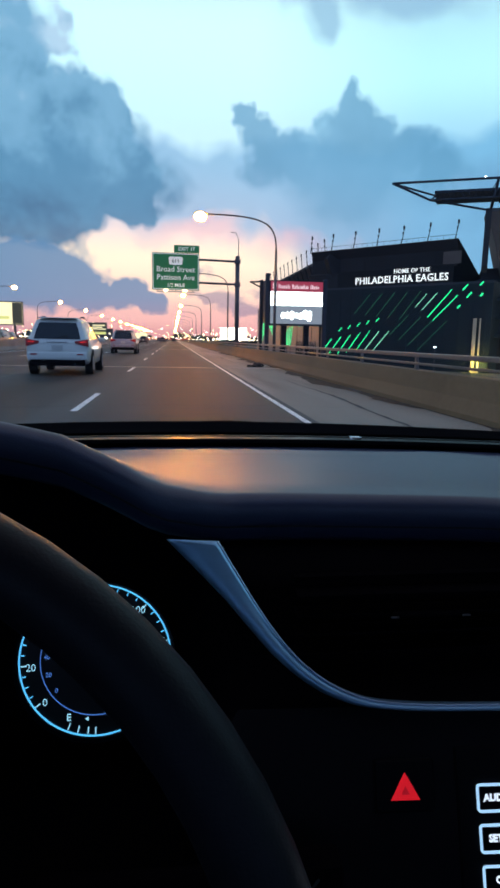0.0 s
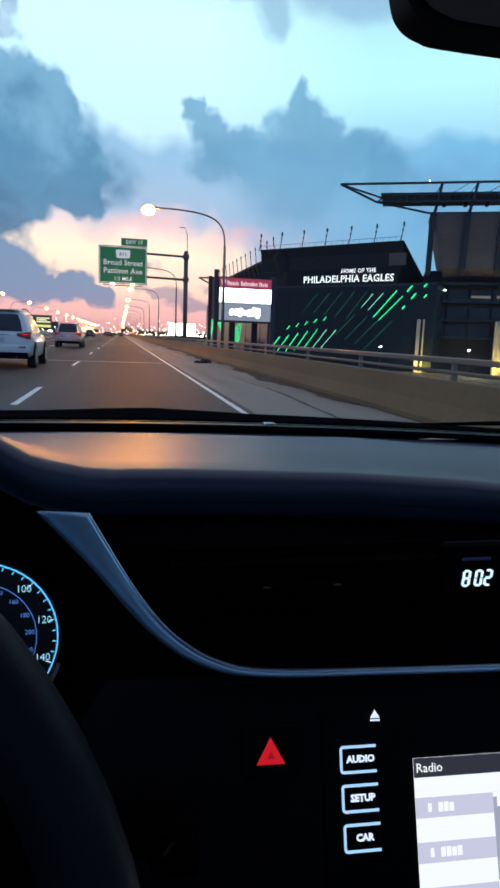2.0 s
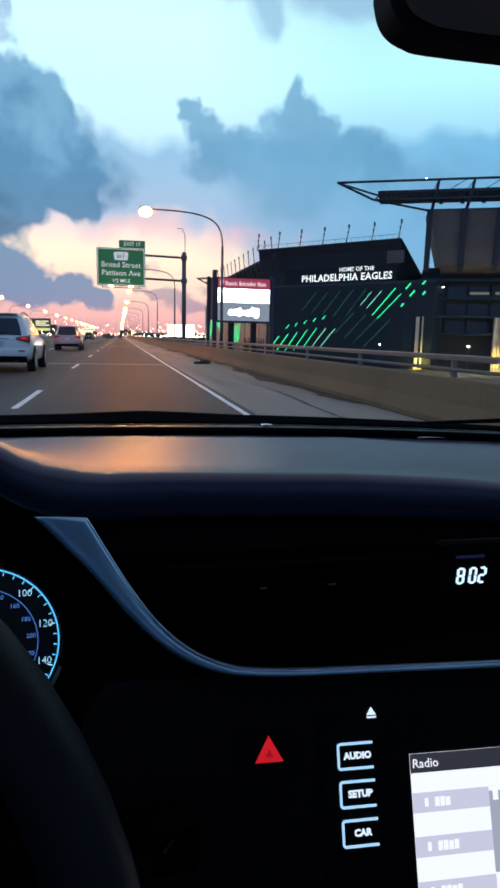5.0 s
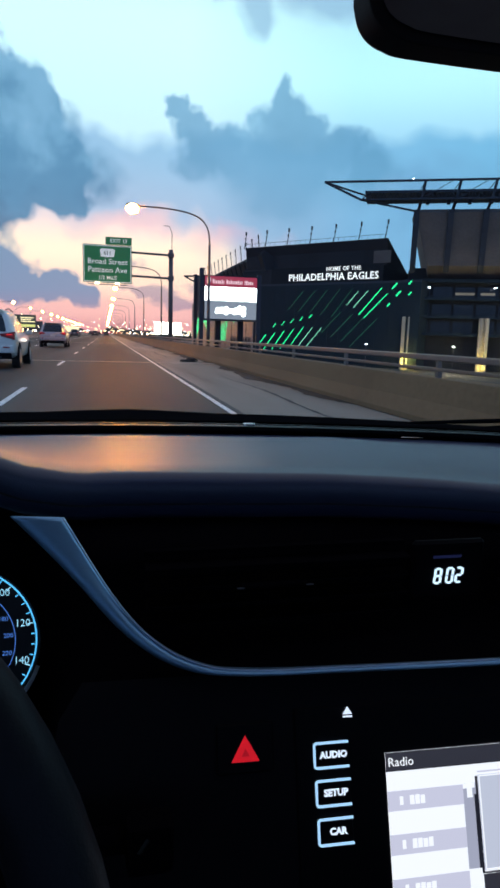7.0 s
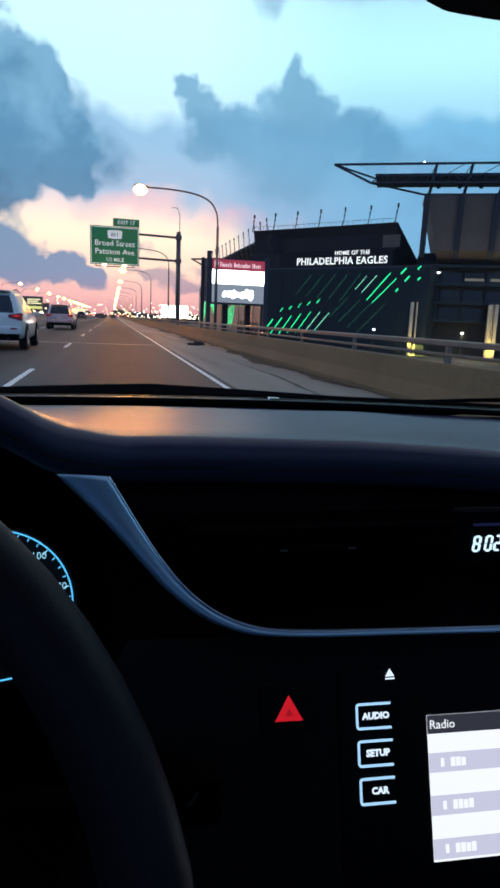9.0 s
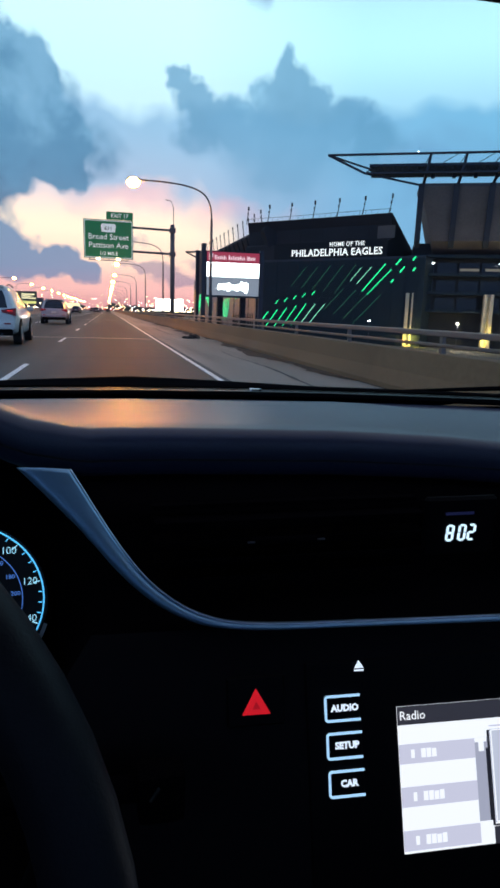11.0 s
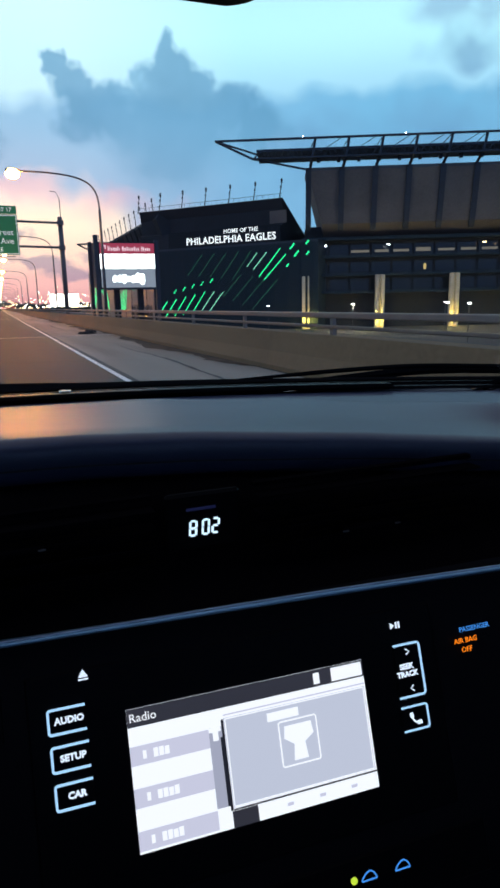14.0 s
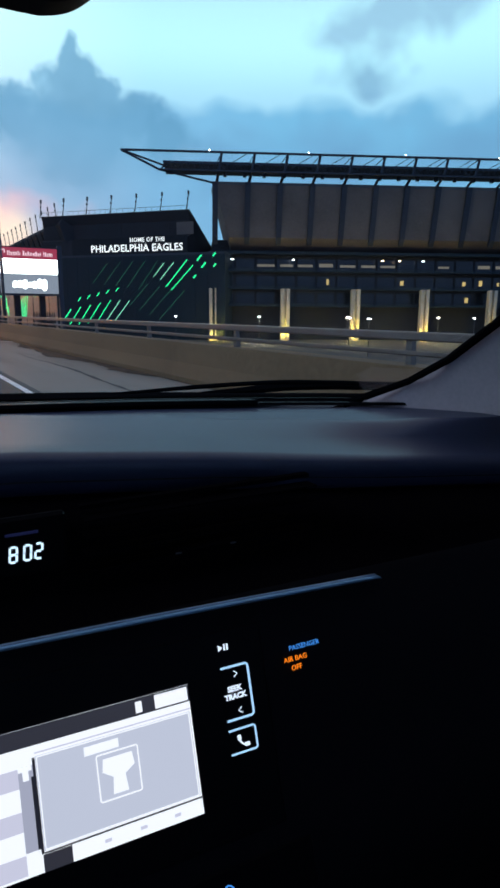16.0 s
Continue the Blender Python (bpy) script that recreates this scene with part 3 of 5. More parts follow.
# street lamps
def street_lamp(m, reach, label, group):
    ob = thing("street_lamp", m, label, "street lamp", group)
    part("base_plate", box(-0.22, 0.22, -0.22, 0.22, -0.6, 0.12, bevel=0.03), M["galv"], ob)
    part("pole", tube([(0, 0, 0.1), (0, 0, 3), (0, 0, 6.8)], [0.11, 0.095, 0.075], 10), M["post"], ob, smooth=True)
    arm = [(0, 0, 6.75), (-0.10 * reach / 4.7, 0, 7.6), (-0.55 * reach / 4.7, 0, 8.25), (-1.5 * reach / 4.7, 0, 8.62), (-3.0 * reach / 4.7, 0, 8.78), (-reach, 0, 8.80)]
    part("arm", tube(spline(arm, 5), 0.05, 8), M["post"], ob, smooth=True)
    head = part("lamp_head", prism([(-0.42, -0.12), (-0.42, 0.10), (0.1, 0.13), (0.4, 0.04), (0.4, -0.05)], -0.17, 0.17, "y", bevel=0.03), M["post"], ob)
    head.location = (-reach - 0.25, 0, 8.8)
    # lens is built oversize, so that its shape takes in the lamp's glare
    lens = bmesh.new()
    bmesh.ops.create_uvsphere(lens, u_segments=12, v_segments=8, radius=0.34)
    bmesh.ops.scale(lens, vec=(1.15, 0.95, 0.85), verts=lens.verts)
    bulb = part("lens", lens, M["warm"], head, "lit warm lamp lens", smooth=True)
    bulb.location = (-0.05, 0, -0.16)
    return ob


lamp = street_lamp(pose(6.5, 41, 0.0), 4.5, "lit davit street lamp on a grey steel pole behind the parapet", "street lamps along the parapet")
for yy in (41 + 36.0 * k for k in range(1, 19)):
    copy_thing(lamp, pose(6.5, yy, 0))
lamp2 = street_lamp(pose(-29.6, 105, 0.0, 0, 0, 180), 4.7, "lit street lamp on the far side of the highway", "street lamps on the far side")
for k in range(1, 14):
    copy_thing(lamp2, pose(-29.6, 105 + 41.0 * k, 0, 0, 0, 180))


# overhead sign
def overhead_sign(m):
    ob = thing("overhead_sign", m, "green highway exit sign hung from a cantilever steel gantry", "road sign")
    part("post", tube([(7.2, 0, -0.6), (7.2, 0, 5), (7.2, 0, 10.4)], [0.26, 0.25, 0.24], 14), M["post"], ob, smooth=True)
    part("footing", box(6.7, 7.7, -0.5, 0.5, -2.5, 0.25, bevel=0.05), M["barrier"], ob)
    for zz in (7.3, 9.8):
        part("arm", tube([(7.2, 0, zz), (2.6, 0, zz + 0.1), (-2.0, 0, zz + 0.15)], 0.12, 8), M["post"], ob)
        part("collar", box(6.88, 7.52, -0.34, 0.34, zz - 0.25, zz + 0.25, bevel=0.03), M["post"], ob)
    panel = part("sign_panel", box(-2.3, 2.9, -0.32, -0.24, 6.5, 10.5, bevel=0.02), M["sign_green"], ob, "green sign panel with a faint added glow")
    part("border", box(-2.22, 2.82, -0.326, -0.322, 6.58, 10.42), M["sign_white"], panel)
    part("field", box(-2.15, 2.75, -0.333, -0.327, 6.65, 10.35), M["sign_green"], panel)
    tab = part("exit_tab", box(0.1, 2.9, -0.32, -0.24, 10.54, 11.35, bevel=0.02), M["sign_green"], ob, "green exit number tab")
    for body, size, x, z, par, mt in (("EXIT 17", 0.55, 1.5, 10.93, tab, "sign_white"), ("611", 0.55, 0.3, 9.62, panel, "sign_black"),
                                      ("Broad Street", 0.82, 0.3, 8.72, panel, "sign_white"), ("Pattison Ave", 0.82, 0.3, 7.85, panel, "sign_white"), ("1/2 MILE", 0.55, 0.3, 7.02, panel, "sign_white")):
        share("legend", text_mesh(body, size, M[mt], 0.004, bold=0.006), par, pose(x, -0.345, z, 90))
    part("shield", prism([(-0.4, 9.25), (-0.5, 9.95), (-0.32, 10.1), (0.92, 10.1), (1.1, 9.95), (1.0, 9.25), (0.3, 9.2)], -0.338, -0.334, "y"), M["sign_white"], panel, "white keystone route shield")
    cat = part("light_rail", tube([(-1.8, -1.3, 6.25), (2.4, -1.3, 6.25)], 0.05, 6), M["post"], ob)
    for xx in (-0.8, 1.3):
        part("sign_light", box(xx - 0.22, xx + 0.22, -1.5, -1.15, 6.28, 6.45, bevel=0.03), M["warm_far"], cat, "lit sign lamp")
    for xx in (-1.7, 0.3, 2.2):
        part("bracket", tube([(xx, -1.3, 6.25), (xx, -0.3, 6.5)], 0.035, 6), M["post"], cat)
    part("camera_mast", tube([(7.3, 0, 10.4), (7.3, 0, 12.2), (7.0, 0, 12.9), (6.4, 0, 12.95)], 0.04, 6), M["post"], ob)
    return ob


overhead_sign(pose(0, 73, 0))


# ---------- cars ----------
def suv(m, paint, label, group="", lights_front=False):
    """Sport utility car, tail at y = 0, nose at y = 4.5."""
    ob = thing("suv", m, label, "car", group)
    # stations along the car: y, half width, sill, shoulder, roof half width, roof, lean of the section
    rows = [(0.0, 0.80, 0.50, 0.98, 0.60, 1.58, 0.50), (0.05, 0.86, 0.42, 0.99, 0.63, 1.63, 0.50), (0.16, 0.90, 0.36, 1.0, 0.645, 1.66, 0.48), (0.6, 0.915, 0.30, 1.0, 0.65, 1.685, 0.30),
            (1.5, 0.92, 0.28, 0.99, 0.65, 1.69, 0.0), (2.2, 0.92, 0.28, 0.98, 0.64, 1.65, -0.1), (2.75, 0.915, 0.28, 0.98, 0.66, 1.36, -0.1), (3.25, 0.91, 0.28, 0.97, 0.74, 1.06, 0.0),
            (3.9, 0.89, 0.28, 0.90, 0.74, 0.97, 0.0), (4.35, 0.82, 0.30, 0.78, 0.64, 0.84, 0.0), (4.5, 0.66, 0.36, 0.66, 0.50, 0.70, 0.0)]
    b = bmesh.new()
    prev = None
    for y, w, zb, zs, wr, zr, lean in rows:
        half = [(w * 0.86, zb), (w * 0.97, zb + 0.07), (w, zb + 0.5 * (zs - zb)), (w * 0.995, zs - 0.06), (w * 0.965, zs), (wr + 0.05, zr - 0.16), (wr, zr - 0.06), (wr * 0.82, zr - 0.012), (wr * 0.4, zr)]
        loop = [b.verts.new((x, y + lean * max(0.0, z - 0.98), z)) for x, z in half] + [b.verts.new((-x, y + lean * max(0.0, z - 0.98), z)) for x, z in half[::-1]]
        if prev:
            for q in range(18):
                b.faces.new((prev[q], prev[(q + 1) % 18], loop[(q + 1) % 18], loop[q]))
        else:
            for q in range(8):
                b.faces.new((loop[q], loop[q + 1], loop[16 - q], loop[17 - q]))
        prev = loop
    b.faces.new(prev[::-1])
    bmesh.ops.recalc_face_normals(b, faces=b.faces)
    part("body", b, M[paint], ob, smooth=True)
    cab = part("rear_window", prism([(-0.66, 0), (0.66, 0), (0.60, 0.30), (0.52, 0.53), (-0.52, 0.53), (-0.60, 0.30)], -0.02, 0.0, "y", bevel=0.006), M["glassdark"], ob, "dark rear window")
    cab.matrix_local = pose(0, 0.035, 1.06, -26.6)
    part("wiper", tube([(0.0, -0.03, 0.02), (0.30, -0.03, 0.10)], 0.008, 5), M["rubber"], cab)
    part("badge_bar", box(-0.30, 0.30, -0.035, -0.005, 0.955, 0.985, bevel=0.008), M["rim"], ob, "chrome strip above the number plate")
    for sx in (-1, 1):
        for pts in ([(0.75, 1.08), (1.42, 1.06), (1.42, 1.50), (0.98, 1.52)], [(1.50, 1.06), (2.72, 1.05), (2.30, 1.44), (1.50, 1.50)]):
            sw = prism(pts, -0.008, 0.008, "x")
            for v in sw.verts:
                v.co.x += sx * (0.893 - 0.385 * (v.co.z - 0.98))
            part("side_window", sw, M["glassdark"], ob, "dark side window")
        part("roof_rail", tube([(sx * 0.58, 0.7, 1.69), (sx * 0.58, 1.3, 1.74), (sx * 0.58, 2.2, 1.67)], 0.018, 6), M["steel_dark"], ob)
        for yy in (0.85, 3.55):
            arch = [(0.42 * math.cos(math.radians(a)) + yy, 0.35 + 0.42 * math.sin(math.radians(a))) for a in range(0, 181, 15)]
            ab = prism(arch + [(yy - 0.42, 0.27), (yy + 0.42, 0.27)], -0.01, 0.012, "x")
            for v in ab.verts:
                v.co.x += sx * 0.912
            part("wheel_arch", ab, M["rubber"], ob, "black wheel arch")
        tl = part("tail_lamp", prism([(sx * 0.885, 0.84), (sx * 0.52, 0.93), (sx * 0.50, 1.0), (sx * 0.80, 1.05), (sx * 0.885, 1.07)], -0.02, 0.26, "y", bevel=0.01), M["taillens"], ob, "red tail lamp")
        part("lit_bar", box(sx * 0.74 - 0.08, sx * 0.74 + 0.08, -0.03, -0.02, 0.97, 0.985), M["tail"], tl)
        part("mirror", box(sx * 0.99 - 0.11, sx * 0.99 + 0.11, 2.75, 2.9, 0.98, 1.12, bevel=0.03), M[paint], ob)
        if lights_front:
            part("headlamp", box(sx * 0.62 - 0.17, sx * 0.62 + 0.17, 4.3, 4.46, 0.58, 0.74, bevel=0.03), M["headlight"], ob, "lit headlamp")
        for yy in (0.85, 3.55):
            wh = part("wheel", disc(0.35, -0.11, 0.11, 24), M["tyre"], ob)
            wh.matrix_local = pose(sx * 0.825, yy, 0.35, 0, 90, 0)
            part("rim", disc(0.22, -0.118, 0.118, 16), M["rim"], wh)
    part("bumper", box(-0.86, 0.86, -0.06, 0.2, 0.46, 0.68, bevel=0.06, seg=2), M[paint], ob, "body-coloured rear bumper")
    part("valance", box(-0.78, 0.78, -0.05, 0.15, 0.28, 0.47, bevel=0.03, seg=2), M["rubber"], ob, "dark plastic valance")
    part("number_plate", box(-0.16, 0.16, -0.035, -0.015, 0.74, 0.88), M["plate"], ob, "plain number plate")
    part("spoiler", box(-0.56, 0.56, 0.18, 0.50, 1.655, 1.685, bevel=0.012), M[paint], ob)
    for sx in (-1, 1):
        part("reflector", box(sx * 0.66 - 0.09, sx * 0.66 + 0.09, -0.07, -0.055, 0.60, 0.64), M["taillens"], ob, "small red reflector")
    part("exhaust", tube([(0.5, -0.06, 0.33), (0.5, 0.4, 0.33)], 0.035, 8), M["steel_dark"], ob)
    return ob


suv(pose(-3.55, 46.5, 0), "paint_silver", "silver compact sport utility car driving in the next lane")
suv(pose(-3.35, 19.2, 0, 0, 0, 0.5), "paint_white", "white sport utility car driving in the next lane")
oncoming = suv(pose(-16, 62, 0, 0, 0, 180), "paint_dark", "dark oncoming car with bright headlamps", "oncoming cars", True)
for xx, yy in ((-18.8, 74), (-22.4, 92), (-15.4, 118), (-19.0, 141), (-22.6, 178), (-16, 215), (-19, 260)):
    copy_thing(oncoming, pose(xx, yy, 0, 0, 0, 180))
ahead = suv(pose(-6.9, 150, 0), "paint_dark", "dark car far ahead with red tail lamps", "cars far ahead")
for xx, yy in ((-3.3, 205), (0.3, 260), (-10, 240), (-6.8, 300), (-3.4, 350), (0.2, 420)):
    copy_thing(ahead, pose(xx, yy, 0))


# billboards on the left
def billboard(m, w, h, z0, label, fill):
    ob = thing("billboard", m, label, "billboard")
    for xx in (-w * 0.3, w * 0.3):
        part("leg", tube([(xx, 0.3, GROUND), (xx, 0.3, z0 + 0.3)], 0.3, 8), M["post"], ob)
    part("frame", box(-w / 2 - 0.25, w / 2 + 0.25, 0, 0.8, z0 - 0.25, z0 + h + 0.25, bevel=0.05), M["post"], ob)
    face = part("face", box(-w / 2, w / 2, -0.03, 0.0, z0, z0 + h), M[fill], ob, "lit advertising face")
    return ob, face


bb, face = billboard(pose(-33, 268, 0, 0, 0, -4), 11.5, 4.6, 2.4, "lit digital billboard with temperature digits beside the highway", "ad_dark")
share("digits", text_mesh("88°", 3.2, M["ad_cream"], 0.02, bold=0.05), face, pose(-3.2, -0.05, 5.2, 90))
for k, ww in enumerate((5.0, 4.0, 5.4)):
    part("text_bar", box(0.2, 0.2 + ww, -0.05, -0.031, 5.9 - 0.75 * k, 6.3 - 0.75 * k), M["ad_cream"], face)
part("yellow_band", box(-5.7, 5.7, -0.05, -0.031, 2.45, 3.5), M["ad_yellow"], face)
bb, face = billboard(pose(-41, 162, 0, 0, 0, 10), 9.0, 5.2, 4.0, "glowing cream billboard seen edge on beside the highway", "ad_cream")
part("dark_panel", box(2.2, 4.45, -0.06, -0.031, 4.05, 9.15), M["ad_dark"], face)
part("text_bar", box(-3.5, 1.5, -0.06, -0.031, 5.2, 5.9), M["ad_yellow"], face)
bb, face = billboard(pose(-20, 390, 0, 0, 0, 0), 9.0, 3.2, 1.0, "pale lit board far along the highway", "ad_cream")

# ---------- stadium ----------
stadium = thing("stadium", pose(49.6, 215.5, GROUND), "dark stadium with green light strips and a steel roof truss", "stadium")
SB = Matrix.Translation((-49.6, -228, -GROUND))


def wall_frame(x0, y0, x1, y1):
    """Local frame of a wall: x along it, y up, z outwards; pose within the stadium."""
    u = Vector((x1 - x0, y1 - y0, 0)).normalized()
    n = u.cross(Vector((0, 0, 1)))
    m = Matrix((u, (0, 0, 1), n)).transposed().to_4x4()
    return SB @ Matrix.Translation((x0, y0, 0)) @ m, math.hypot(x1 - x0, y1 - y0)


TOP = 18.6
FH, LH = wall_frame(49.6, 228, 88.5, 183.5)
home = part("corner_wall", box(0, LH, GROUND, TOP, -6, 0), M["wall_dark"], stadium, "charcoal corner wall with green light strips")
home.matrix_local = FH
part("parapet_cap", box(-0.1, LH, TOP - 0.5, TOP + 0.15, -6.1, 0.12), M["steel_dark"], home)
panel_me = mesh_from(box(0.06, 4.0, 0.0, 4.05, -0.05, 0.05), "facade_panel", M["wall_dark"])
for i in range(int(LH / 4.1)):
    for j in range(6):
        share("facade_panel", panel_me, home, pose(0.3 + 4.1 * i, GROUND + 0.6 + 4.15 * j, 0.03))
rng = random.Random(11)


def led(parent, u, v, length, slope, mat="led", width=0.16):
    b = box(0, length, -width / 2, width / 2, 0.0, 0.12)
    o = part("light_strip", b, M[mat], parent)
    o.matrix_local = pose(u, v, 0.13, 0, 0, slope)
    return o


def strip(u0, v0, u1, v1, mat="led", width=0.17):
    led(home, u0, v0, math.hypot(u1 - u0, v1 - v0), math.degrees(math.atan2(v1 - v0, u1 - u0)), mat, width)


for k in range(7):                              # low set beside the edge
    strip(1.2 + 3.4 * k, -2.8 + 0.35 * max(0, k - 2), 5.4 + 3.4 * k + 0.3 * min(k, 4), 2.0 + 0.7 * k - 0.75 * max(0, k - 4), "led" if k < 5 else "led_pale", 0.30 - 0.02 * k)
for k in range(5):                              # dotted row above it
    strip(8.2 + 3.5 * k, 4.6 + 0.75 * k, 9.3 + 3.5 * k, 5.8 + 0.75 * k, "led", 0.26)
for k in range(5):                              # dim row under the name
    strip(14.0 + 4.1 * k, 10.2 - 0.5 * k, 19.6 + 4.4 * k, 16.2 + 0.1 * k, "led_dim", 0.11)
for k in range(4):                              # dim row down the middle
    strip(27.0 + 3.4 * k, 3.2 - 1.4 * k, 33.5 + 4.2 * k, 9.6 - 0.6 * k, "led_dim", 0.12)
strip(35.6, 11.8, 39.2, 15.8, "led_pale", 0.14)  # upper set at the far end
strip(37.9, 11.0, 42.5, 15.9, "led_pale", 0.18)
strip(39.8, 8.8, 47.0, 16.7, "led", 0.26)
strip(41.6, 7.9, 48.9, 15.0, "led", 0.24)
for u, v, w in ((50.2, 16.3, 1.5), (51.6, 14.2, 1.4), (49.0, 11.3, 0.8), (55.3, 17.5, 0.9), (55.5, 14.5, 0.8)):   # short dashes at the end
    strip(u, v, u + w, v + w * 1.1, "led", 0.42)

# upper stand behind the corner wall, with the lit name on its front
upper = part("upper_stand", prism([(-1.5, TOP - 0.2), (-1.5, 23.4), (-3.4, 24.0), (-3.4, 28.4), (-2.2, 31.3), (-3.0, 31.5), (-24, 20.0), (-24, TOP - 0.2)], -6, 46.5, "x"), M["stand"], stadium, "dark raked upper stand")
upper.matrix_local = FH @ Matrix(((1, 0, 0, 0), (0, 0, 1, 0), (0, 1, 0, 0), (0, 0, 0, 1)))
signband = part("name_band", box(6.0, 46.5, TOP + 0.2, 23.8, -1.5, -1.25), M["wall_black"], stadium, "black band with lit white letters")
signband.matrix_local = FH
share("lettering", text_mesh("HOME OF THE", 1.75, M["white_text"], 0.06, spacing=1.08, bold=0.02), signband, pose(33.0, 22.95, -1.15))
share("lettering", text_mesh("PHILADELPHIA EAGLES", 3.0, M["white_text"], 0.06, spacing=1.06, bold=0.05), signband, pose(29.0, 20.55, -1.15))
for k in range(6):
    b = part("stand_bay", box(1 + 8.2 * k, 6.6 + 8.2 * k, 24.4, 28.0, -3.42, -3.3), M["soffit" if k == 5 else "stand"], upper)
    b.matrix_local = Matrix(((1, 0, 0, 0), (0, 0, 1, 0), (0, 1, 0, 0), (0, 0, 0, 1))).inverted() @ Matrix.Identity(4)
rail = part("stand_rail", tube([(-6, 32.6, -2.6), (46.5, 32.6, -2.6)], 0.06, 6), M["steel_dark"], stadium)
rail.matrix_local = FH
bal_me = mesh_from(tube([(0, 31.3, 0), (0, 32.6, 0)], 0.045, 5), "baluster", M["steel_dark"])
for k in range(27):
    share("baluster", bal_me, rail, pose(-6 + 2.0 * k, 0, -2.6))
mast_b = tube([(0, 31.0, 0), (0.7, 33.4, 0.35), (1.4, 36.2, 0.8)], [0.18, 0.14, 0.1], 6)
box(1.05, 1.5, 35.3, 36.5, 0.6, 1.0, bm=mast_b)
box(0.7, 1.1, 34.0, 34.6, 0.4, 0.75, bm=mast_b)
mast_me = mesh_from(mast_b, "light_mast", M["steel_dark"])
for k in range(7):
    share("light_mast", mast_me, stadium, FH @ pose(-6.5 + 8.7 * k, 0, -2.3))

# long side wall towards the road
FS, LS = wall_frame(48.2, 379, 49.6, 228)
sidew = part("side_wall", box(0, LS, GROUND, TOP, -8, 0), M["wall_grey"], stadium, "long grey panelled side wall with green wing lights")
sidew.matrix_local = FS
spanel = mesh_from(box(0.05, 4.9, 0, 6.2, -0.04, 0.05), "facade_panel", M["wall_grey"])
for i in range(30):
    for j in range(4):
        share("facade_panel", spanel, sidew, pose(0.2 + 5.0 * i, GROUND + 0.4 + 6.3 * j, 0.03))
for i in range(7):                              # black spindle ornaments
    uu = 62 + 13.0 * i
    sp = bmesh.new()
    for s in range(4):
        prism([(uu - 0.5, 15 - 5.6 * s), (uu, 18 - 5.6 * s), (uu + 0.5, 15 - 5.6 * s), (uu, 12.4 - 5.6 * s)], 0.09, 0.16, "z", bm=sp)
    prism([(uu - 0.2, -4), (uu + 0.2, -4), (uu + 0.2, 18.3), (uu - 0.2, 18.3)], 0.085, 0.13, "z", bm=sp)
    part("spindle_ornament", sp, M["wall_black"], sidew, "black spindle shaped ornament")
teeth = bmesh.new()
for i in range(14):
    prism([(112 + 2.6 * i, -4), (114.6 + 2.6 * i, -4), (113.3 + 2.6 * i, 1.2)], 0.09, 0.2, "z", bm=teeth)
part("toothed_skirt", teeth, M["wall_black"], sidew, "black toothed skirt along the foot")
for k in range(16):                             # wing of green strips near the far end
    a = k / 15
    led(sidew, 16 + 46 * a, -2 + 11 * math.sin(a * 3.1) * 0.9, 5.0 + 9 * math.sin(a * 3.14), 80 + 25 * a, "led", 0.8)
for k in range(9):                              # fan lower down
    led(sidew, 84 + 2.0 * k, -1.5, 7.5 + abs(k - 4) * 0.6, 118 - 7 * k, "led", 0.32)
for k in range(7):
    led(sidew, 118 + 2.6 * k, 6.5 + 0.9 * k, 8.5, 72, "led", 0.26)
red = part("red_name_sign", box(82, 112, TOP + 0.3, TOP + 4.2, -0.6, 0.2), M["wall_black"], stadium, "glowing red sign on the wall top")
red.matrix_local = FS
for k in range(20):
    hh = (2.6, 3.3, 2.2, 2.9)[k % 4]
    part("red_letter_bar", box(82.8 + 1.45 * k, 83.9 + 1.45 * k, TOP + 0.6, TOP + 0.6 + hh, 0.2, 0.45), M["red_sign"], red)
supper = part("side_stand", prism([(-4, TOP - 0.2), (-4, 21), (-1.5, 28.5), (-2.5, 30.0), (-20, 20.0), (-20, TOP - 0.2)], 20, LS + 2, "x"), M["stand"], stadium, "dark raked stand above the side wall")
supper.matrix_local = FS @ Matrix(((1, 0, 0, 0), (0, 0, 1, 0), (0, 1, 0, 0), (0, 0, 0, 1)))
for k in range(13):
    share("light_mast", mast_me, stadium, FS @ pose(34 + 9.5 * k, -1.2, -2.0))
strut_me = mesh_from(tube([(0, 19, -3.8), (0, 28.4, -0.6)], 0.3, 6), "stand_rib", M["stand"])
for k in range(16):
    share("stand_rib", strut_me, supper, Matrix(((1, 0, 0, 0), (0, 0, 1, 0), (0, 1, 0, 0), (0, 0, 0, 1))) @ pose(26 + 8.0 * k, 0, 0))
ft = bmesh.new()
for a, b in (((10, 33, 6), (40, 31, -4)), ((10, 33, 6), (24, 28, 0)), ((24, 28, 0), (45, 28, -4)), ((24, 28, 0), (40, 31, -4))):
    tube([a, b], 0.45, 6, ft)
o = part("far_roof_truss", ft, M["steel_dark"], stadium, "dark tip of the opposite roof truss")
o.matrix_local = FS

# main stand with its roof truss
FM, LM = wall_frame(85.6, 187, 85.6 + 0.91 * 165, 187 - 0.415 * 165)
SW = Matrix(((1, 0, 0, 0), (0, 0, 1, 0), (0, 1, 0, 0), (0, 0, 0, 1)))
FM = FM @ Matrix.Translation((0.7, GROUND, 0)) @ Matrix.Diagonal((1.03, 0.958, 1, 1)) @ Matrix.Translation((0, -GROUND, 0))
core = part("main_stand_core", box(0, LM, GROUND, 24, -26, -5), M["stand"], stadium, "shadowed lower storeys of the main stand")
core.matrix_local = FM
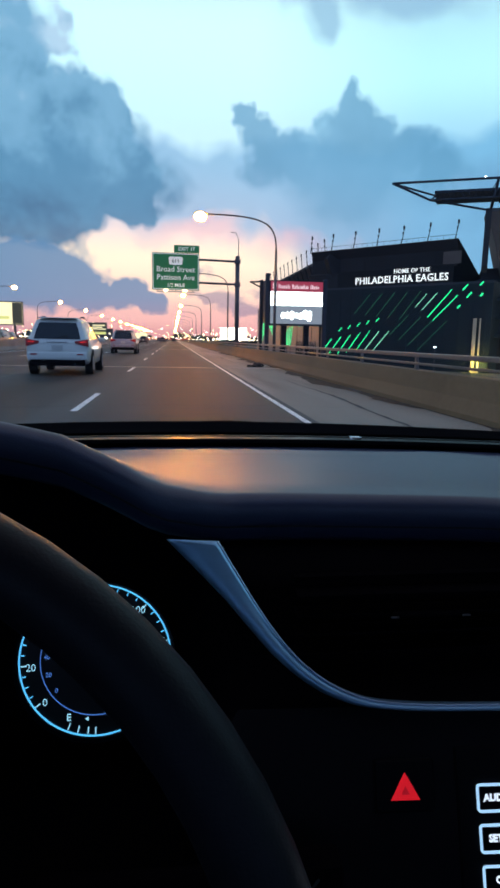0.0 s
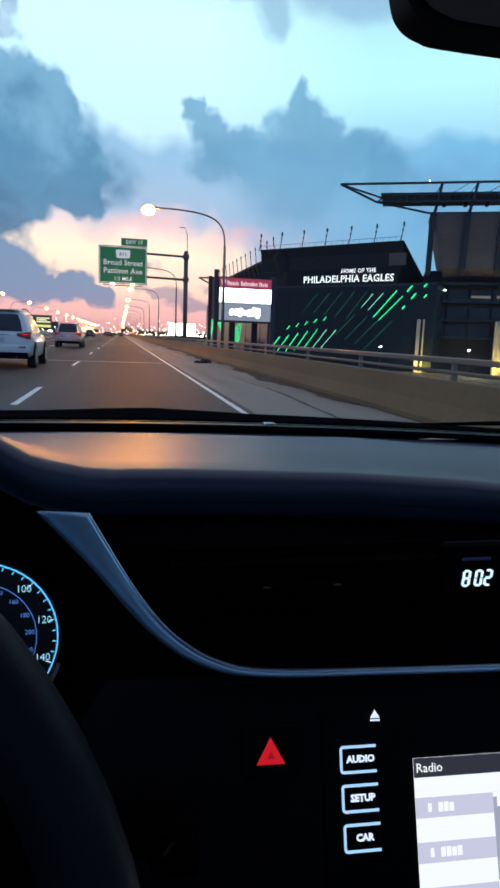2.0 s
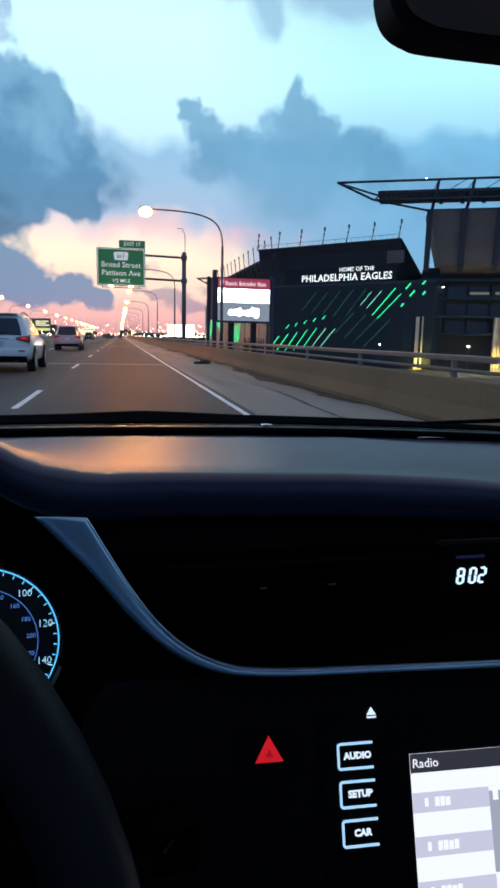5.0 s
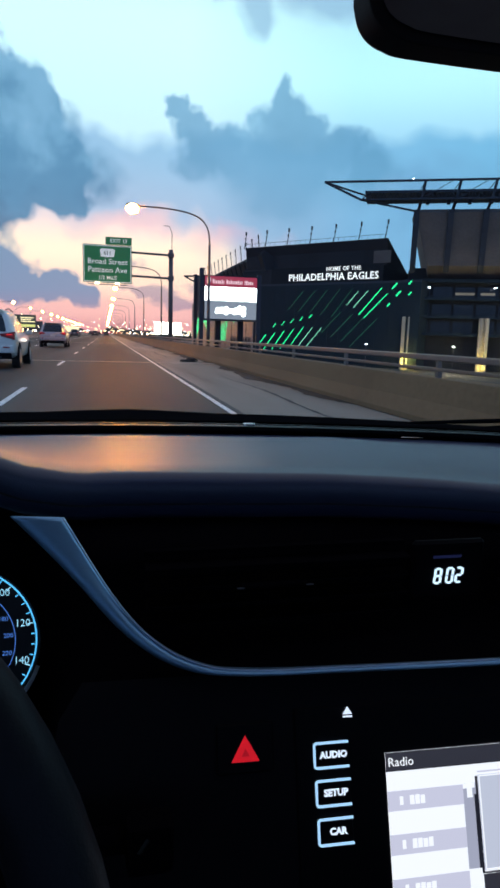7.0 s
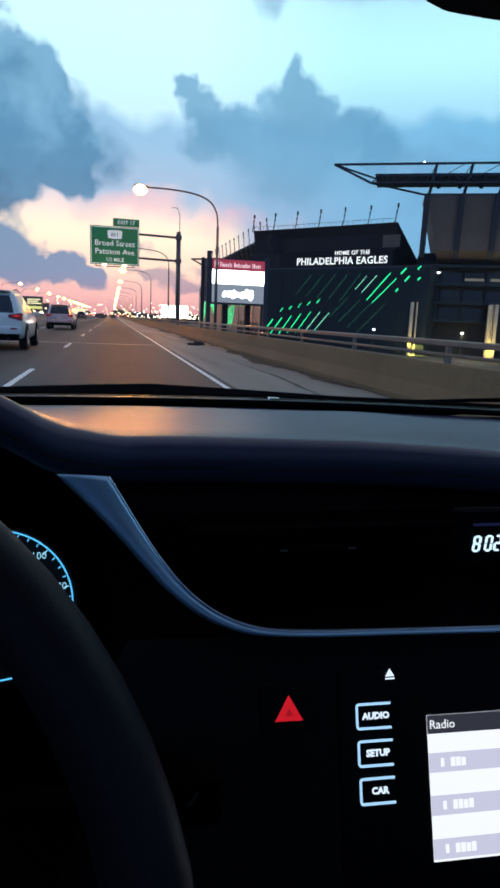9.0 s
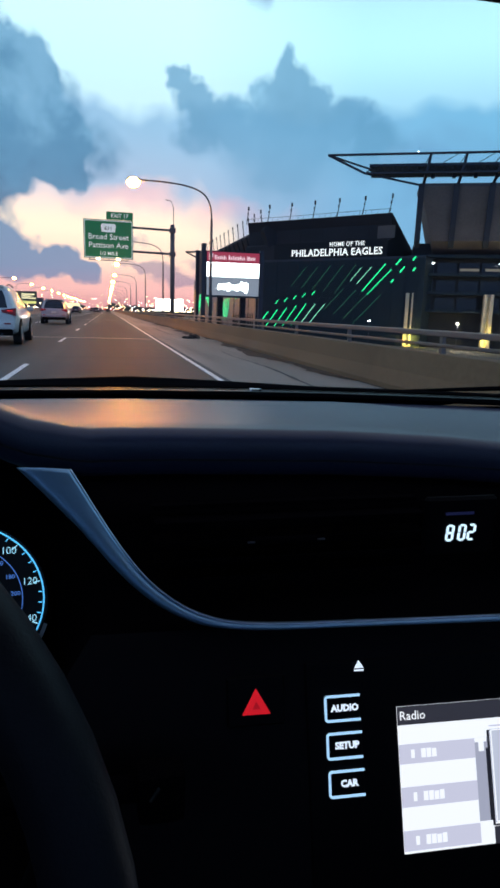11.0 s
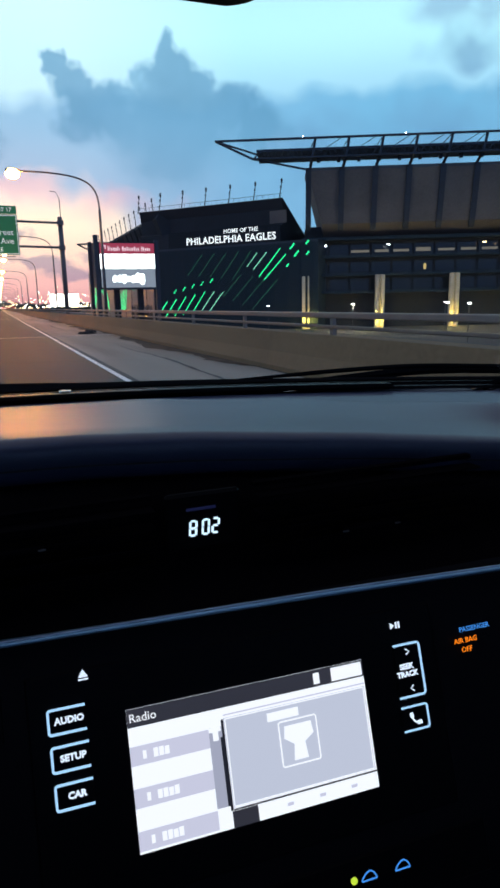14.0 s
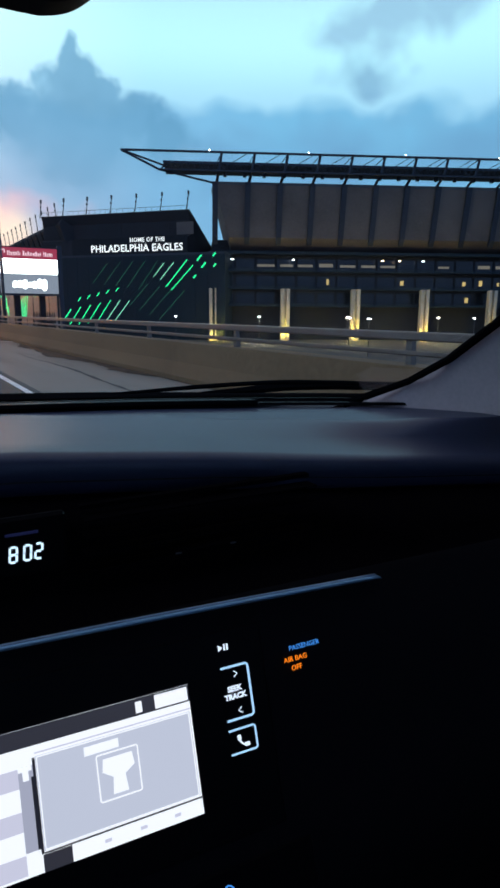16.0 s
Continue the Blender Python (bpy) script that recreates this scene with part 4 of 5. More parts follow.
for h in (3.5, 8.8, 14.2, 19.5):
    part("floor_slab", box(-1, LM, h, h + 0.9, -6, -0.5), M["wall_dark"], core)
for h, hh in ((4.6, 3.4), (10.0, 3.2), (15.4, 3.0)):
    for k in range(26):
        w0 = 0.8 + 6.1 * k
        part("window_band", box(w0, w0 + 5.4, h, h + hh, -4.9, -4.7), M["glassdark"], core)
        if h > 12 and rng.random() < 0.85:
            s0 = w0 + rng.uniform(0.0, 1.2)
            part("lit_strip", box(s0, min(w0 + 5.4, s0 + rng.uniform(3.2, 5.4)), h + 0.6, h + rng.uniform(1.2, 1.7), -4.68, -4.62), M["window_dim"], core, "dim pale strip of windows")
        elif h < 12 and rng.random() < 0.14:
            s0 = w0 + rng.uniform(0.5, 3.5)
            part("lit_window", box(s0, s0 + rng.uniform(0.5, 1.1), h + 0.5, h + rng.uniform(1.6, 2.4), -4.68, -4.62), M["window_lit"], core, "small warm lit window")
tier = prism([(-4.0, 21.0), (1.5, 24.0), (4.5, 38.6), (3.6, 39.6), (-16, 40.5), (-22, 26), (-8, 21)], 0, LM, "x")
for v in tier.verts:
    if v.co.x < 1:
        v.co.x += max(0.0, 39.6 - v.co.z) * 0.28
over = part("upper_tier", tier, M["soffit"], stadium, "dark overhanging upper tier of the main stand")
over.matrix_local = FM @ SW
rib = mesh_from(prism([(1.2, 22.0), (2.4, 24.0), (5.7, 39.2), (4.2, 39.2), (0.9, 24)], -0.75, 0.75, "x"), "raker_rib", M["steel_dark"])
for k in range(19):
    share("raker_rib", rib, over, pose(0.5 + 9.0 * k, 0, 0))
for k in range(8):
    cb = box(-1.3 + 21.0 * k, -0.35 + 21.0 * k, GROUND, 9.0, -0.9, 0.9, bevel=0.08)
    box(0.35 + 21.0 * k, 1.3 + 21.0 * k, GROUND, 9.0, -0.9, 0.9, bm=cb)
    box(-0.4 + 21.0 * k, 0.4 + 21.0 * k, GROUND, 9.0, -0.9, -0.3, bm=cb)
    c = part("column", cb, M["column"], stadium, "pale twin-shaft column lit yellow from its foot")
    c.matrix_local = FM
    part("uplight", box(-0.6 + 21.0 * k, 0.6 + 21.0 * k, GROUND, GROUND + 0.5, 1.6, 2.2), M["window_lit"], c)
    if k < 6:
        lamp_data = bpy.data.lights.new("column_uplight", "POINT")
        lamp_data.energy, lamp_data.color, lamp_data.shadow_soft_size = 1500, (1.0, 0.70, 0.12), 0.3
        lo = new("column_uplight", lamp_data)
        lo.parent, lo.matrix_local = c, pose(21.0 * k, -4.2, 2.6)
for k in range(22):
    lx, lh = 4 + 6.3 * k + rng.uniform(-2, 2), rng.choice((4.0, 9.3, 14.6, 17.8))
    part("concourse_lamp", box(lx - 0.35, lx + 0.35, lh, lh + 0.25, -1.4, -1.0), M["warm_far" if k % 3 else "white_far"], core, "small lit concourse lamp")
roof = part("roof_plate", prism([(5.2, 44.0), (5.2, 44.7), (-14, 45.6), (-14, 44.9)], -13.5, LM, "x"), M["steel_dark"], stadium, "dark roof plate of the main stand")
roof.matrix_local = FM @ SW
truss = bmesh.new()
tip, lowt = (-24.5, 47.0, 6.5), (-14.5, 42.0, 6.0)
tube([tip, (LM, 47.0, 6.5)], 0.34, 6, truss)
tube([lowt, (LM, 42.0, 6.0)], 0.32, 6, truss)
tube([tip, lowt], 0.32, 6, truss)
tube([tip, (-12.0, 44.8, -4)], 0.28, 6, truss)
tube([lowt, (0.5, 39.4, 2.0)], 0.3, 6, truss)
tube([lowt, (-12.0, 44.4, 4)], 0.2, 6, truss)
o = part("roof_truss", truss, M["steel_dark"], stadium, "long dark steel roof truss with a pointed tip")
o.matrix_local = FM
frame_b = tube([(0, 39.5, 1.0), (0.5, 42.0, 5.8), (1.3, 47.0, 6.5)], [0.42, 0.42, 0.36], 6)
tube([(1.3, 47.0, 6.5), (-0.6, 44.8, -6)], 0.13, 6, frame_b)
frame_me = mesh_from(frame_b, "truss_frame", M["steel_dark"])
for k in range(18):
    share("truss_frame", frame_me, stadium, FM @ pose(1 + 9.0 * k, 0, 0))
brace_me = mesh_from(tube([(2.4, 42.0, 6.0), (10.2, 46.8, 6.5)], 0.10, 5), "truss_brace", M["steel_dark"])
for k in range(18):
    share("truss_brace", brace_me, stadium, FM @ pose(-1 + 9.0 * k, 0, 0))
web_b = bmesh.new()
for k in range(5):
    tube([(1.8 * k, 42.1, 5.6), (1.8 * k + 0.9, 44.0, 5.2)], 0.09, 5, web_b)
    tube([(1.8 * k + 0.9, 44.0, 5.2), (1.8 * k + 1.8, 42.1, 5.6)], 0.09, 5, web_b)
web_me = mesh_from(web_b, "truss_web", M["steel_dark"])
for k in range(19):
    share("truss_web", web_me, stadium, FM @ pose(-13 + 9.0 * k, 0, 0))
hang_me = mesh_from(box(-0.45, 0.45, 40.6, 42.1, 4.6, 5.5, bevel=0.08), "loudspeaker", M["wall_black"])
for k in range(30):
    share("loudspeaker", hang_me, stadium, FM @ pose(3.2 + 5.4 * k, 0, 0))
beacon_me = mesh_from(box(-0.16, 0.16, 47.3, 47.6, 6.35, 6.65, bevel=0.04), "beacon", M["white_far"])
for k in range(6):
    share("beacon", beacon_me, stadium, FM @ pose(-1 + 27.0 * k, 0, 0))
rs = part("red_roof_sign", box(96, 128, 23.2, 26.6, 1.6, 2.6), M["wall_black"], stadium, "red glowing sign on the main stand")
rs.matrix_local = FM
for k in range(20):
    part("red_letter_bar", box(96.6 + 1.55 * k, 97.8 + 1.55 * k, 23.6, 23.6 + (2.2, 2.8, 2.0)[k % 3], 2.6, 2.9), M["red_sign"], rs)
o = part("entrance_block", box(94, 132, GROUND, 22.8, -5, 2.0), M["wall_dark"], stadium, "charcoal entrance block under the red sign")
o.matrix_local = FM

# video board on its own pylons at the road side
board = thing("video_board", pose(27.65, 143.5, GROUND - 0.8, 0, 0, 0), "tall bright roadside video board with a red header", "video board")
for xx in (-6.6, 6.6):
    part("pylon", box(xx - 0.45, xx + 0.45, 0.2, 1.4, 0, 23.8 if xx < 0 else 22.8, bevel=0.05), M["steel_dark"], board)
part("pylon", box(-7.9, -7.2, 3.4, 4.4, 0, 22.6, bevel=0.05), M["steel_dark"], board)
part("cabinet", box(-6.1, 6.1, 0.05, 2.6, 12.6, 22.3, bevel=0.06), M["wall_dark"], board, "dark board cabinet")
part("side_panel", prism([(-7.2, 3.6), (-6.2, 0.8), (-6.1, 0.8), (-6.1, 2.6), (-7.1, 4.0)], 12.9, 22.1, "z"), M["wall_grey"], board, "grey side panel between two pylons")
for xx in (-2.6, 2.6):
    part("support_leg", box(xx - 0.6, xx + 0.6, 0.8, 2.0, 0, 12.6, bevel=0.05), M["wall_black"], board)
part("catwalk", box(-6.2, 6.2, -0.7, 0.05, 12.3, 12.55), M["steel_dark"], board)
face = part("red_header", box(-5.95, 5.95, 0.0, 0.05, 19.9, 22.1), M["board_red"], board, "red header panel with pale lettering")
part("emblem", prism([(-5.5, 20.4), (-5.5, 21.7), (-4.6, 21.7), (-4.6, 20.9), (-4.85, 20.9), (-4.85, 21.45), (-5.2, 21.45), (-5.2, 20.4)], -0.04, 0.0, "y"), M["board_pink"], face)
xx = -4.2
for k in range(21):                             # unreadable lettering as bars of uneven width
    if k in (7, 16):
        xx += 0.35
    ww = (0.22, 0.34, 0.28, 0.16, 0.32)[(k * 3) % 5]
    hh = 0.95 if k in (0, 7, 16) else (0.62, 0.70, 0.60, 0.88)[(k * 7) % 4]
    part("letter_bar", box(xx, xx + ww, -0.04, 0.0, 20.5, 20.5 + hh), M["board_pink"], face)
    xx += ww + 0.15
part("white_panel", box(-5.95, 5.95, -0.02, 0.05, 16.75, 19.85), M["board_white"], board, "glaring white display panel")
face = part("grey_panel", box(-5.95, 5.95, 0.0, 0.05, 12.75, 16.70), M["board_grey"], board, "grey-green display panel")
rl = random.Random(3)
for k in range(7):                              # glowing rounded word shape
    x0 = -3.5 + 1.0 * k
    up, dn = rl.uniform(15.2, 15.9), rl.uniform(13.6, 14.1) - (0.5 if k == 6 else 0)
    part("logo_block", prism([(x0 - 0.1, dn + 0.4), (x0 + 0.3, dn), (x0 + 0.8, dn + 0.1), (x0 + 1.05, dn + 0.6), (x0 + 1.0, up - 0.3), (x0 + 0.55, up), (x0 + 0.1, up - 0.25)], -0.05 - 0.004 * (k % 2), 0.0, "y"), M["board_white"], face)

# lot in front of the stadium
def lot_lamp(m):
    ob = thing("lot_lamp", m, "small lit lamp standard in the parking lot", "lamp", "parking lot lamps")
    part("pole", tube([(0, 0, 0), (0, 0, 7.0)], 0.09, 6), M["post"], ob)
    part("head", box(-0.32, 0.32, -0.2, 0.2, 7.0, 7.25, bevel=0.06), M["white_far"], ob, "lit lamp head")
    return ob


ll = lot_lamp(pose(70, 165, GROUND))
for xx, yy in ((88, 150), (95, 120), (110, 140), (120, 105), (80, 95), (132, 128)):
    copy_thing(ll, pose(xx, yy, GROUND))
for xx, yy in ((88, 150), (110, 140), (132, 128)):
    lamp_data = bpy.data.lights.new("lot_light", "POINT")
    lamp_data.energy, lamp_data.color, lamp_data.shadow_soft_size = 5000, (1.0, 0.86, 0.55), 0.4
    new("lot_light", lamp_data).matrix_world = pose(xx, yy, GROUND + 6.6)

# floodlit boards beyond the stadium, and the far edge of the city
for xx, yy, w in ((60, 640, 26), (104, 700, 20)):
    ob, f = billboard(pose(xx, yy, 0), w, 11.5, 1.5, "distant floodlit white board", "flood")
rng = random.Random(21)
trees = bmesh.new()
for k in range(420):
    xx = rng.uniform(-1500, 1500)
    yy = rng.uniform(900, 1500)
    r = rng.uniform(8, 22)
    if -36 < xx < 9:
        continue
    b = bmesh.new()
    bmesh.ops.create_icosphere(b, subdivisions=1, radius=r)
    for v in b.verts:
        v.co *= rng.uniform(0.7, 1.2)
        v.co.z *= 0.6
    bmesh.ops.translate(b, vec=(xx, yy, GROUND + r * 0.3), verts=b.verts)
    join(trees, b)
tagged(part("distant_trees", trees, M["earth"], None), "dark ragged line of distant trees", "trees", kind="stuff")
for k in range(26):
    w, h = rng.uniform(18, 60), rng.uniform(8, 22)
    xx = rng.uniform(-700, -75) if k < 18 else rng.uniform(150, 700)
    bb = thing("distant_building", pose(xx, rng.uniform(750, 1100), GROUND), "low dark building on the skyline", "building", "skyline buildings")
    part("wall", box(-w / 2, w / 2, 0, 20, 0, h), M["haze_block"], bb)
    part("roof", box(-w / 2 - 0.5, w / 2 + 0.5, -0.5, 20.5, h, h + 0.8), M["wall_dark"], bb)
for nm, mt, count, x0, x1, seed in (("distant_warm_lights", "warm_far", 520, -330, 120, 5), ("distant_white_lights", "white_far", 300, -300, 260, 6), ("distant_red_lights", "tail", 70, -40, 20, 8)):
    r2 = random.Random(seed)
    b = bmesh.new()
    for k in range(count):
        yy = r2.uniform(350, 1000)
        xx = r2.uniform(x0, x1) * yy / 800
        zz = 0.8 + 11 * r2.random() ** 2 if nm != "distant_red_lights" else r2.uniform(0.8, 1.6)
        s = r2.uniform(0.2, 0.55) * yy / 600
        v = [b.verts.new((xx + s * a, yy + s * c, zz + s * d)) for a, c, d in ((1, 0, 0), (-1, 0, 0), (0, 1, 0), (0, -1, 0), (0, 0, 1), (0, 0, -1))]
        for i, j, l in ((0, 2, 4), (2, 1, 4), (1, 3, 4), (3, 0, 4), (2, 0, 5), (1, 2, 5), (3, 1, 5), (0, 3, 5)):
            b.faces.new((v[i], v[j], v[l]))
    tagged(part(nm, b, M[mt], None), "scattered small lights along the skyline", "lights", kind="stuff")


# ================= the car that carries the camera =================
def fascia(x, z, out=0.0):
    """Pose on the leaning lower dashboard face: x along it, y up it, z out of it."""
    u = Vector((1, -0.0494, 0)).normalized()
    n = Vector((-0.0494, -1, 0.3576)).normalized()
    v = n.cross(u)
    m = Matrix((u, v, n)).transposed().to_4x4()
    return Matrix.Translation((x, -0.0272 - 0.0494 * x + 0.3576 * z, z)) @ m @ Matrix.Translation((0, 0, out))


def wind_y(x):
    return 0.80 - 0.40 * (x - 0.05) ** 2


HOOD = [(-0.32, 1.02), (-0.26, 1.062), (-0.17, 1.076), (-0.08, 1.070), (-0.045, 1.062), (-0.014, 1.047), (0.012, 1.031), (0.05, 1.021), (0.10, 1.021)]
LIP = [(0.10, 1.021), (0.22, 1.0185), (0.30, 1.014), (0.44, 1.001), (0.61, 0.981), (0.80, 0.962)]


def lip_z(x):
    pts = HOOD if x < 0.10 else LIP
    if x <= pts[0][0]:
        return pts[0][1]
    for (a, va), (b, vb) in zip(pts, pts[1:]):
        if x <= b:
            return va + (vb - va) * (x - a) / (b - a)
    return pts[-1][1]


dash = thing("dashboard", pose(0.25, 0.4, 0.6), "dark vinyl car dashboard with a rounded padded top", "dashboard")
DB = Matrix.Translation((-0.25, -0.4, -0.6))
XS = [-0.52 + 0.0125 * k for k in range(117)]


def loft(rows_of, xs, name, mat, label="", smooth=True):
    b = bmesh.new()
    grid = [[b.verts.new(p) for p in rows_of(x)] for x in xs]
    for g, h in zip(grid, grid[1:]):
        for i in range(len(g) - 1):
            b.faces.new((g[i], h[i], h[i + 1], g[i + 1]))
    bmesh.ops.recalc_face_normals(b, faces=b.faces)
    o = part(name, b, mat, dash, label, smooth)
    o.matrix_local = DB
    return o


def lip_y(x):
    return 0.385 - 0.03 * (x - 0.2) - (0.02 if x < 0.0 else 0.02 * max(0, 1 - x / 0.06))


def STEP(x):
    """How far forward the pad's crisp rear edge lies."""
    return smooth_curve([(-0.5, 0.60), (0.05, 0.69), (0.30, 0.665), (0.44, 0.60), (0.56, 0.51), (0.68, 0.44), (0.80, 0.40)], x)


def top_rows(x):
    zl, yl, yw = lip_z(x), lip_y(x), wind_y(x)
    zf, back = 0.9945, yl + 0.03 - yw
    step = (STEP(x) - yw) / back
    rows = [(x, yw - 0.062, zf - 0.003), (x, yw - 0.064, zf)]
    # low shelf behind, a crisp step, then the pad that bends to the lip and its rolled edge
    for q in (0.45, 0.8, 0.985):
        rows.append((x, yw + back * (0.16 + (step - 0.16) * q), zf))
    rows += [(x, yw + back * (step - 0.001), zf + 0.0008), (x, yw + back * step - 0.001, zf + 0.0052), (x, yw + back * step - 0.004, zf + 0.0062)]
    for q in (0.12, 0.3, 0.5, 0.7, 0.87):
        rows.append((x, yw + back * (step + (1 - step) * q) - 0.004 * (1 - q), zf + 0.0062 + (zl - 0.001 - zf - 0.0062) * q * q))
    for a in range(0, 7):
        t = math.radians(8 + a * 13)
        rows.append((x, yl + 0.012 - 0.013 * math.sin(t), zl - 0.010 + 0.010 * math.cos(t)))
    rows += [(x, yl - 0.001, zl - 0.015), (x, yl + 0.0005, zl - 0.022), (x, yl + 0.003, zl - 0.028), (x, yl + 0.008, zl - 0.032), (x, yl + 0.03, zl - 0.033)]
    return rows


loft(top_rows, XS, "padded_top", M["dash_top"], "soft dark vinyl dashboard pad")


def seam_rows(x):
    zl, yl = lip_z(x), lip_y(x)
    return [(x, yl - 0.0022, zl - 0.0190), (x, yl - 0.0022, zl - 0.0204)]


loft(seam_rows, XS, "pad_seam", M["seam"], "stitched seam along the rolled edge", False)


def front_rows(x):
    """Face below the pad: recess behind the trim, then the lower fascia."""
    zl, yl = lip_z(x), lip_y(x)
    fy = lambda z: -0.0272 - 0.0494 * x + 0.3576 * z
    dial = smooth_curve([(-0.20, 0.0), (-0.15, 1.0), (0.02, 1.0), (0.05, 0.0)], x)
    deep = 0.345 + 0.09 * dial
    zb = 0.926 - 0.115 * dial
    side = smooth_curve([(0.52, 0.0), (0.56, 1.0)], x)
    deep = deep * (1 - side) + (fy(0.95) + 0.004) * side
    return [(x, yl + 0.03, zl - 0.033), (x, deep + 0.004, zl - 0.036), (x, deep, zl - 0.047), (x, deep, zb + 0.012), (x, deep - 0.004, zb + 0.002),
            (x, fy(zb) + 0.003, zb - 0.001), (x, fy(zb - 0.004), zb - 0.005), (x, fy(0.86), min(0.86, zb - 0.02)), (x, fy(0.78), 0.78), (x, fy(0.74), 0.74), (x, fy(0.74) + 0.02, 0.68), (x, 0.30, 0.50), (x, 0.34, 0.25)]


def strip_rows(x):
    y = wind_y(x)
    return [(x, y + 0.05, 0.996), (x, y + 0.005, 0.9985), (x, y - 0.02, 1.0), (x, y - 0.022, 1.0022), (x, y - 0.026, 1.0022), (x, y - 0.027, 0.9985),
            (x, y - 0.054, 0.9975), (x, y - 0.055, 1.0005), (x, y - 0.060, 1.0005), (x, y - 0.062, 0.997)]


loft(strip_rows, XS, "defroster_surround", M["gloss_black"], "black ridged strip at the foot of the windscreen", False)


# recess rows take the darker colour that holds their shade
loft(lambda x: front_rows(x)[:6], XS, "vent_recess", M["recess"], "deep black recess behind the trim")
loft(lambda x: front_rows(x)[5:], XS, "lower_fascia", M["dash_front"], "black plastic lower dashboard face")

# defroster slot and its small sensor at the foot of the windscreen
b = bmesh.new()
prev = None
for k in range(40):
    x = -0.36 + 0.025 * k
    y = wind_y(x) - 0.055
    row = [b.verts.new((x, y + d, z)) for d, z in ((0.012, 1.0), (0.012, 1.0035), (-0.012, 1.0045), (-0.012, 1.0))]
    if prev:
        for i in range(4):
            b.faces.new((prev[i], prev[(i + 1) % 4], row[(i + 1) % 4], row[i]))
    prev = row
bmesh.ops.recalc_face_normals(b, faces=b.faces)
o = part("defroster_grille", b, M["gloss_black"], dash, "glossy black defroster slot")
o.matrix_local = DB
o = part("light_sensor", box(0.234, 0.249, 0.732, 0.744, 0.998, 1.0065, bevel=0.0035, seg=2), M["chrome"], dash, "small shiny sensor dome")
o.matrix_local = DB

# satin trim that sweeps from the binnacle under the vents
UP = [(0.045, 1.010), (0.071, 0.970), (0.092, 0.947), (0.117, 0.933), (0.148, 0.928), (0.214, 0.9265), (0.365, 0.9245), (0.523, 0.9205)]
LO = [(0.017, 1.011), (0.047, 0.982), (0.077, 0.950), (0.105, 0.932), (0.139, 0.9252), (0.210, 0.9235), (0.365, 0.9208), (0.528, 0.9165)]
up_c, lo_c = spline([(x, z, 0) for x, z in UP], 8), spline([(x, z, 0) for x, z in LO], 8)
b = bmesh.new()
prev = None
for pu, pl in zip(up_c, lo_c):
    row = []
    for f, out in ((0.0, -0.006), (0.0, 0.0), (0.12, 0.0017), (0.3, 0.0033), (0.5, 0.0042), (0.7, 0.0043), (0.88, 0.0036), (1.0, 0.0022), (1.0, -0.006)):
        q = pu + (pl - pu) * f
        row.append(b.verts.new(fascia(q.x, q.y, out).translation))
    if prev:
        for i in range(9):
            b.faces.new((prev[i], prev[(i + 1) % 9], row[(i + 1) % 9], row[i]))
    else:
        b.faces.new(row)
    prev = row
b.faces.new(prev[::-1])
bmesh.ops.recalc_face_normals(b, faces=b.faces)
o = part("trim_strip", b, M["satin"], dash, "satin silver trim with sky blue in its colour, sweeping under the vents", True)
o.matrix_local = DB

# added bead carries the bright glint along the trim's upper edge
o = part("trim_edge", tube([fascia(q.x, q.y - 0.0003, 0.0022).translation for q in up_c], 0.0006, 6), M["bead"], dash, "thin bead in place of the glint along the trim", True)
o.matrix_local = DB

# air vents in the recess
def air_vent(x0, x1, tab, up=0.004):
    ob = thing("air_vent", pose((x0 + x1) / 2, 0.34, 0.962), "black dashboard air vent with thin slats and a chrome tab", "air vent", "dashboard air vents")
    w = (x1 - x0) / 2
    part("frame", box(-w, w, -0.004, 0.002, 0.021, 0.024), M["recess"], ob)
    part("frame", box(-w, w, -0.004, 0.002, -0.026, -0.023), M["recess"], ob)
    for k in range(4):
        part("slat", box(-w, w, -0.016, -0.002, -0.0185 + 0.0115 * k, -0.0170 + 0.0115 * k, bevel=0.0005), M["recess"], ob)
    t = part("tab", box(-0.021 + tab, 0.021 + tab, -0.0215, -0.0165, up, up + 0.0035, bevel=0.001), M["recess"], ob)
    # pale ends stand in for the glints on the tab
    for sx in (-0.021, 0.021):
        part("tab_glint", box(tab + sx - 0.0022, tab + sx + 0.0022, -0.0225, -0.0212, up + 0.0012, up + 0.0020), M["post"], t, "small pale end in place of the tab's glint")
    return ob


air_vent(0.090, 0.255, -0.007)
air_vent(0.325, 0.505, -0.008, -0.0155)

# clock
clock = thing("clock", pose(0.2905, 0.3415, 0.959), "small digital dashboard clock with pale blue digits", "clock")
part("housing", box(-0.026, 0.026, -0.002, 0.004, -0.016, 0.024, bevel=0.002), M["gloss_black"], clock)
SEG = {"a": (0, 1, 1), "b": (1, 0.5, 0), "c": (1, -0.5, 0), "d": (0, -1, 1), "e": (-1, -0.5, 0), "f": (-1, 0.5, 0), "g": (0, 0, 1)}
for cx, digit in ((-0.0086, "abcdefg"), (0.0005, "abcdef"), (0.0085, "abdeg")):
    d = bmesh.new()
    for s in digit:
        gx, gz, hor = SEG[s]
        px, pz = gx * 0.0026 + gz * 0.0005, gz * 0.0062
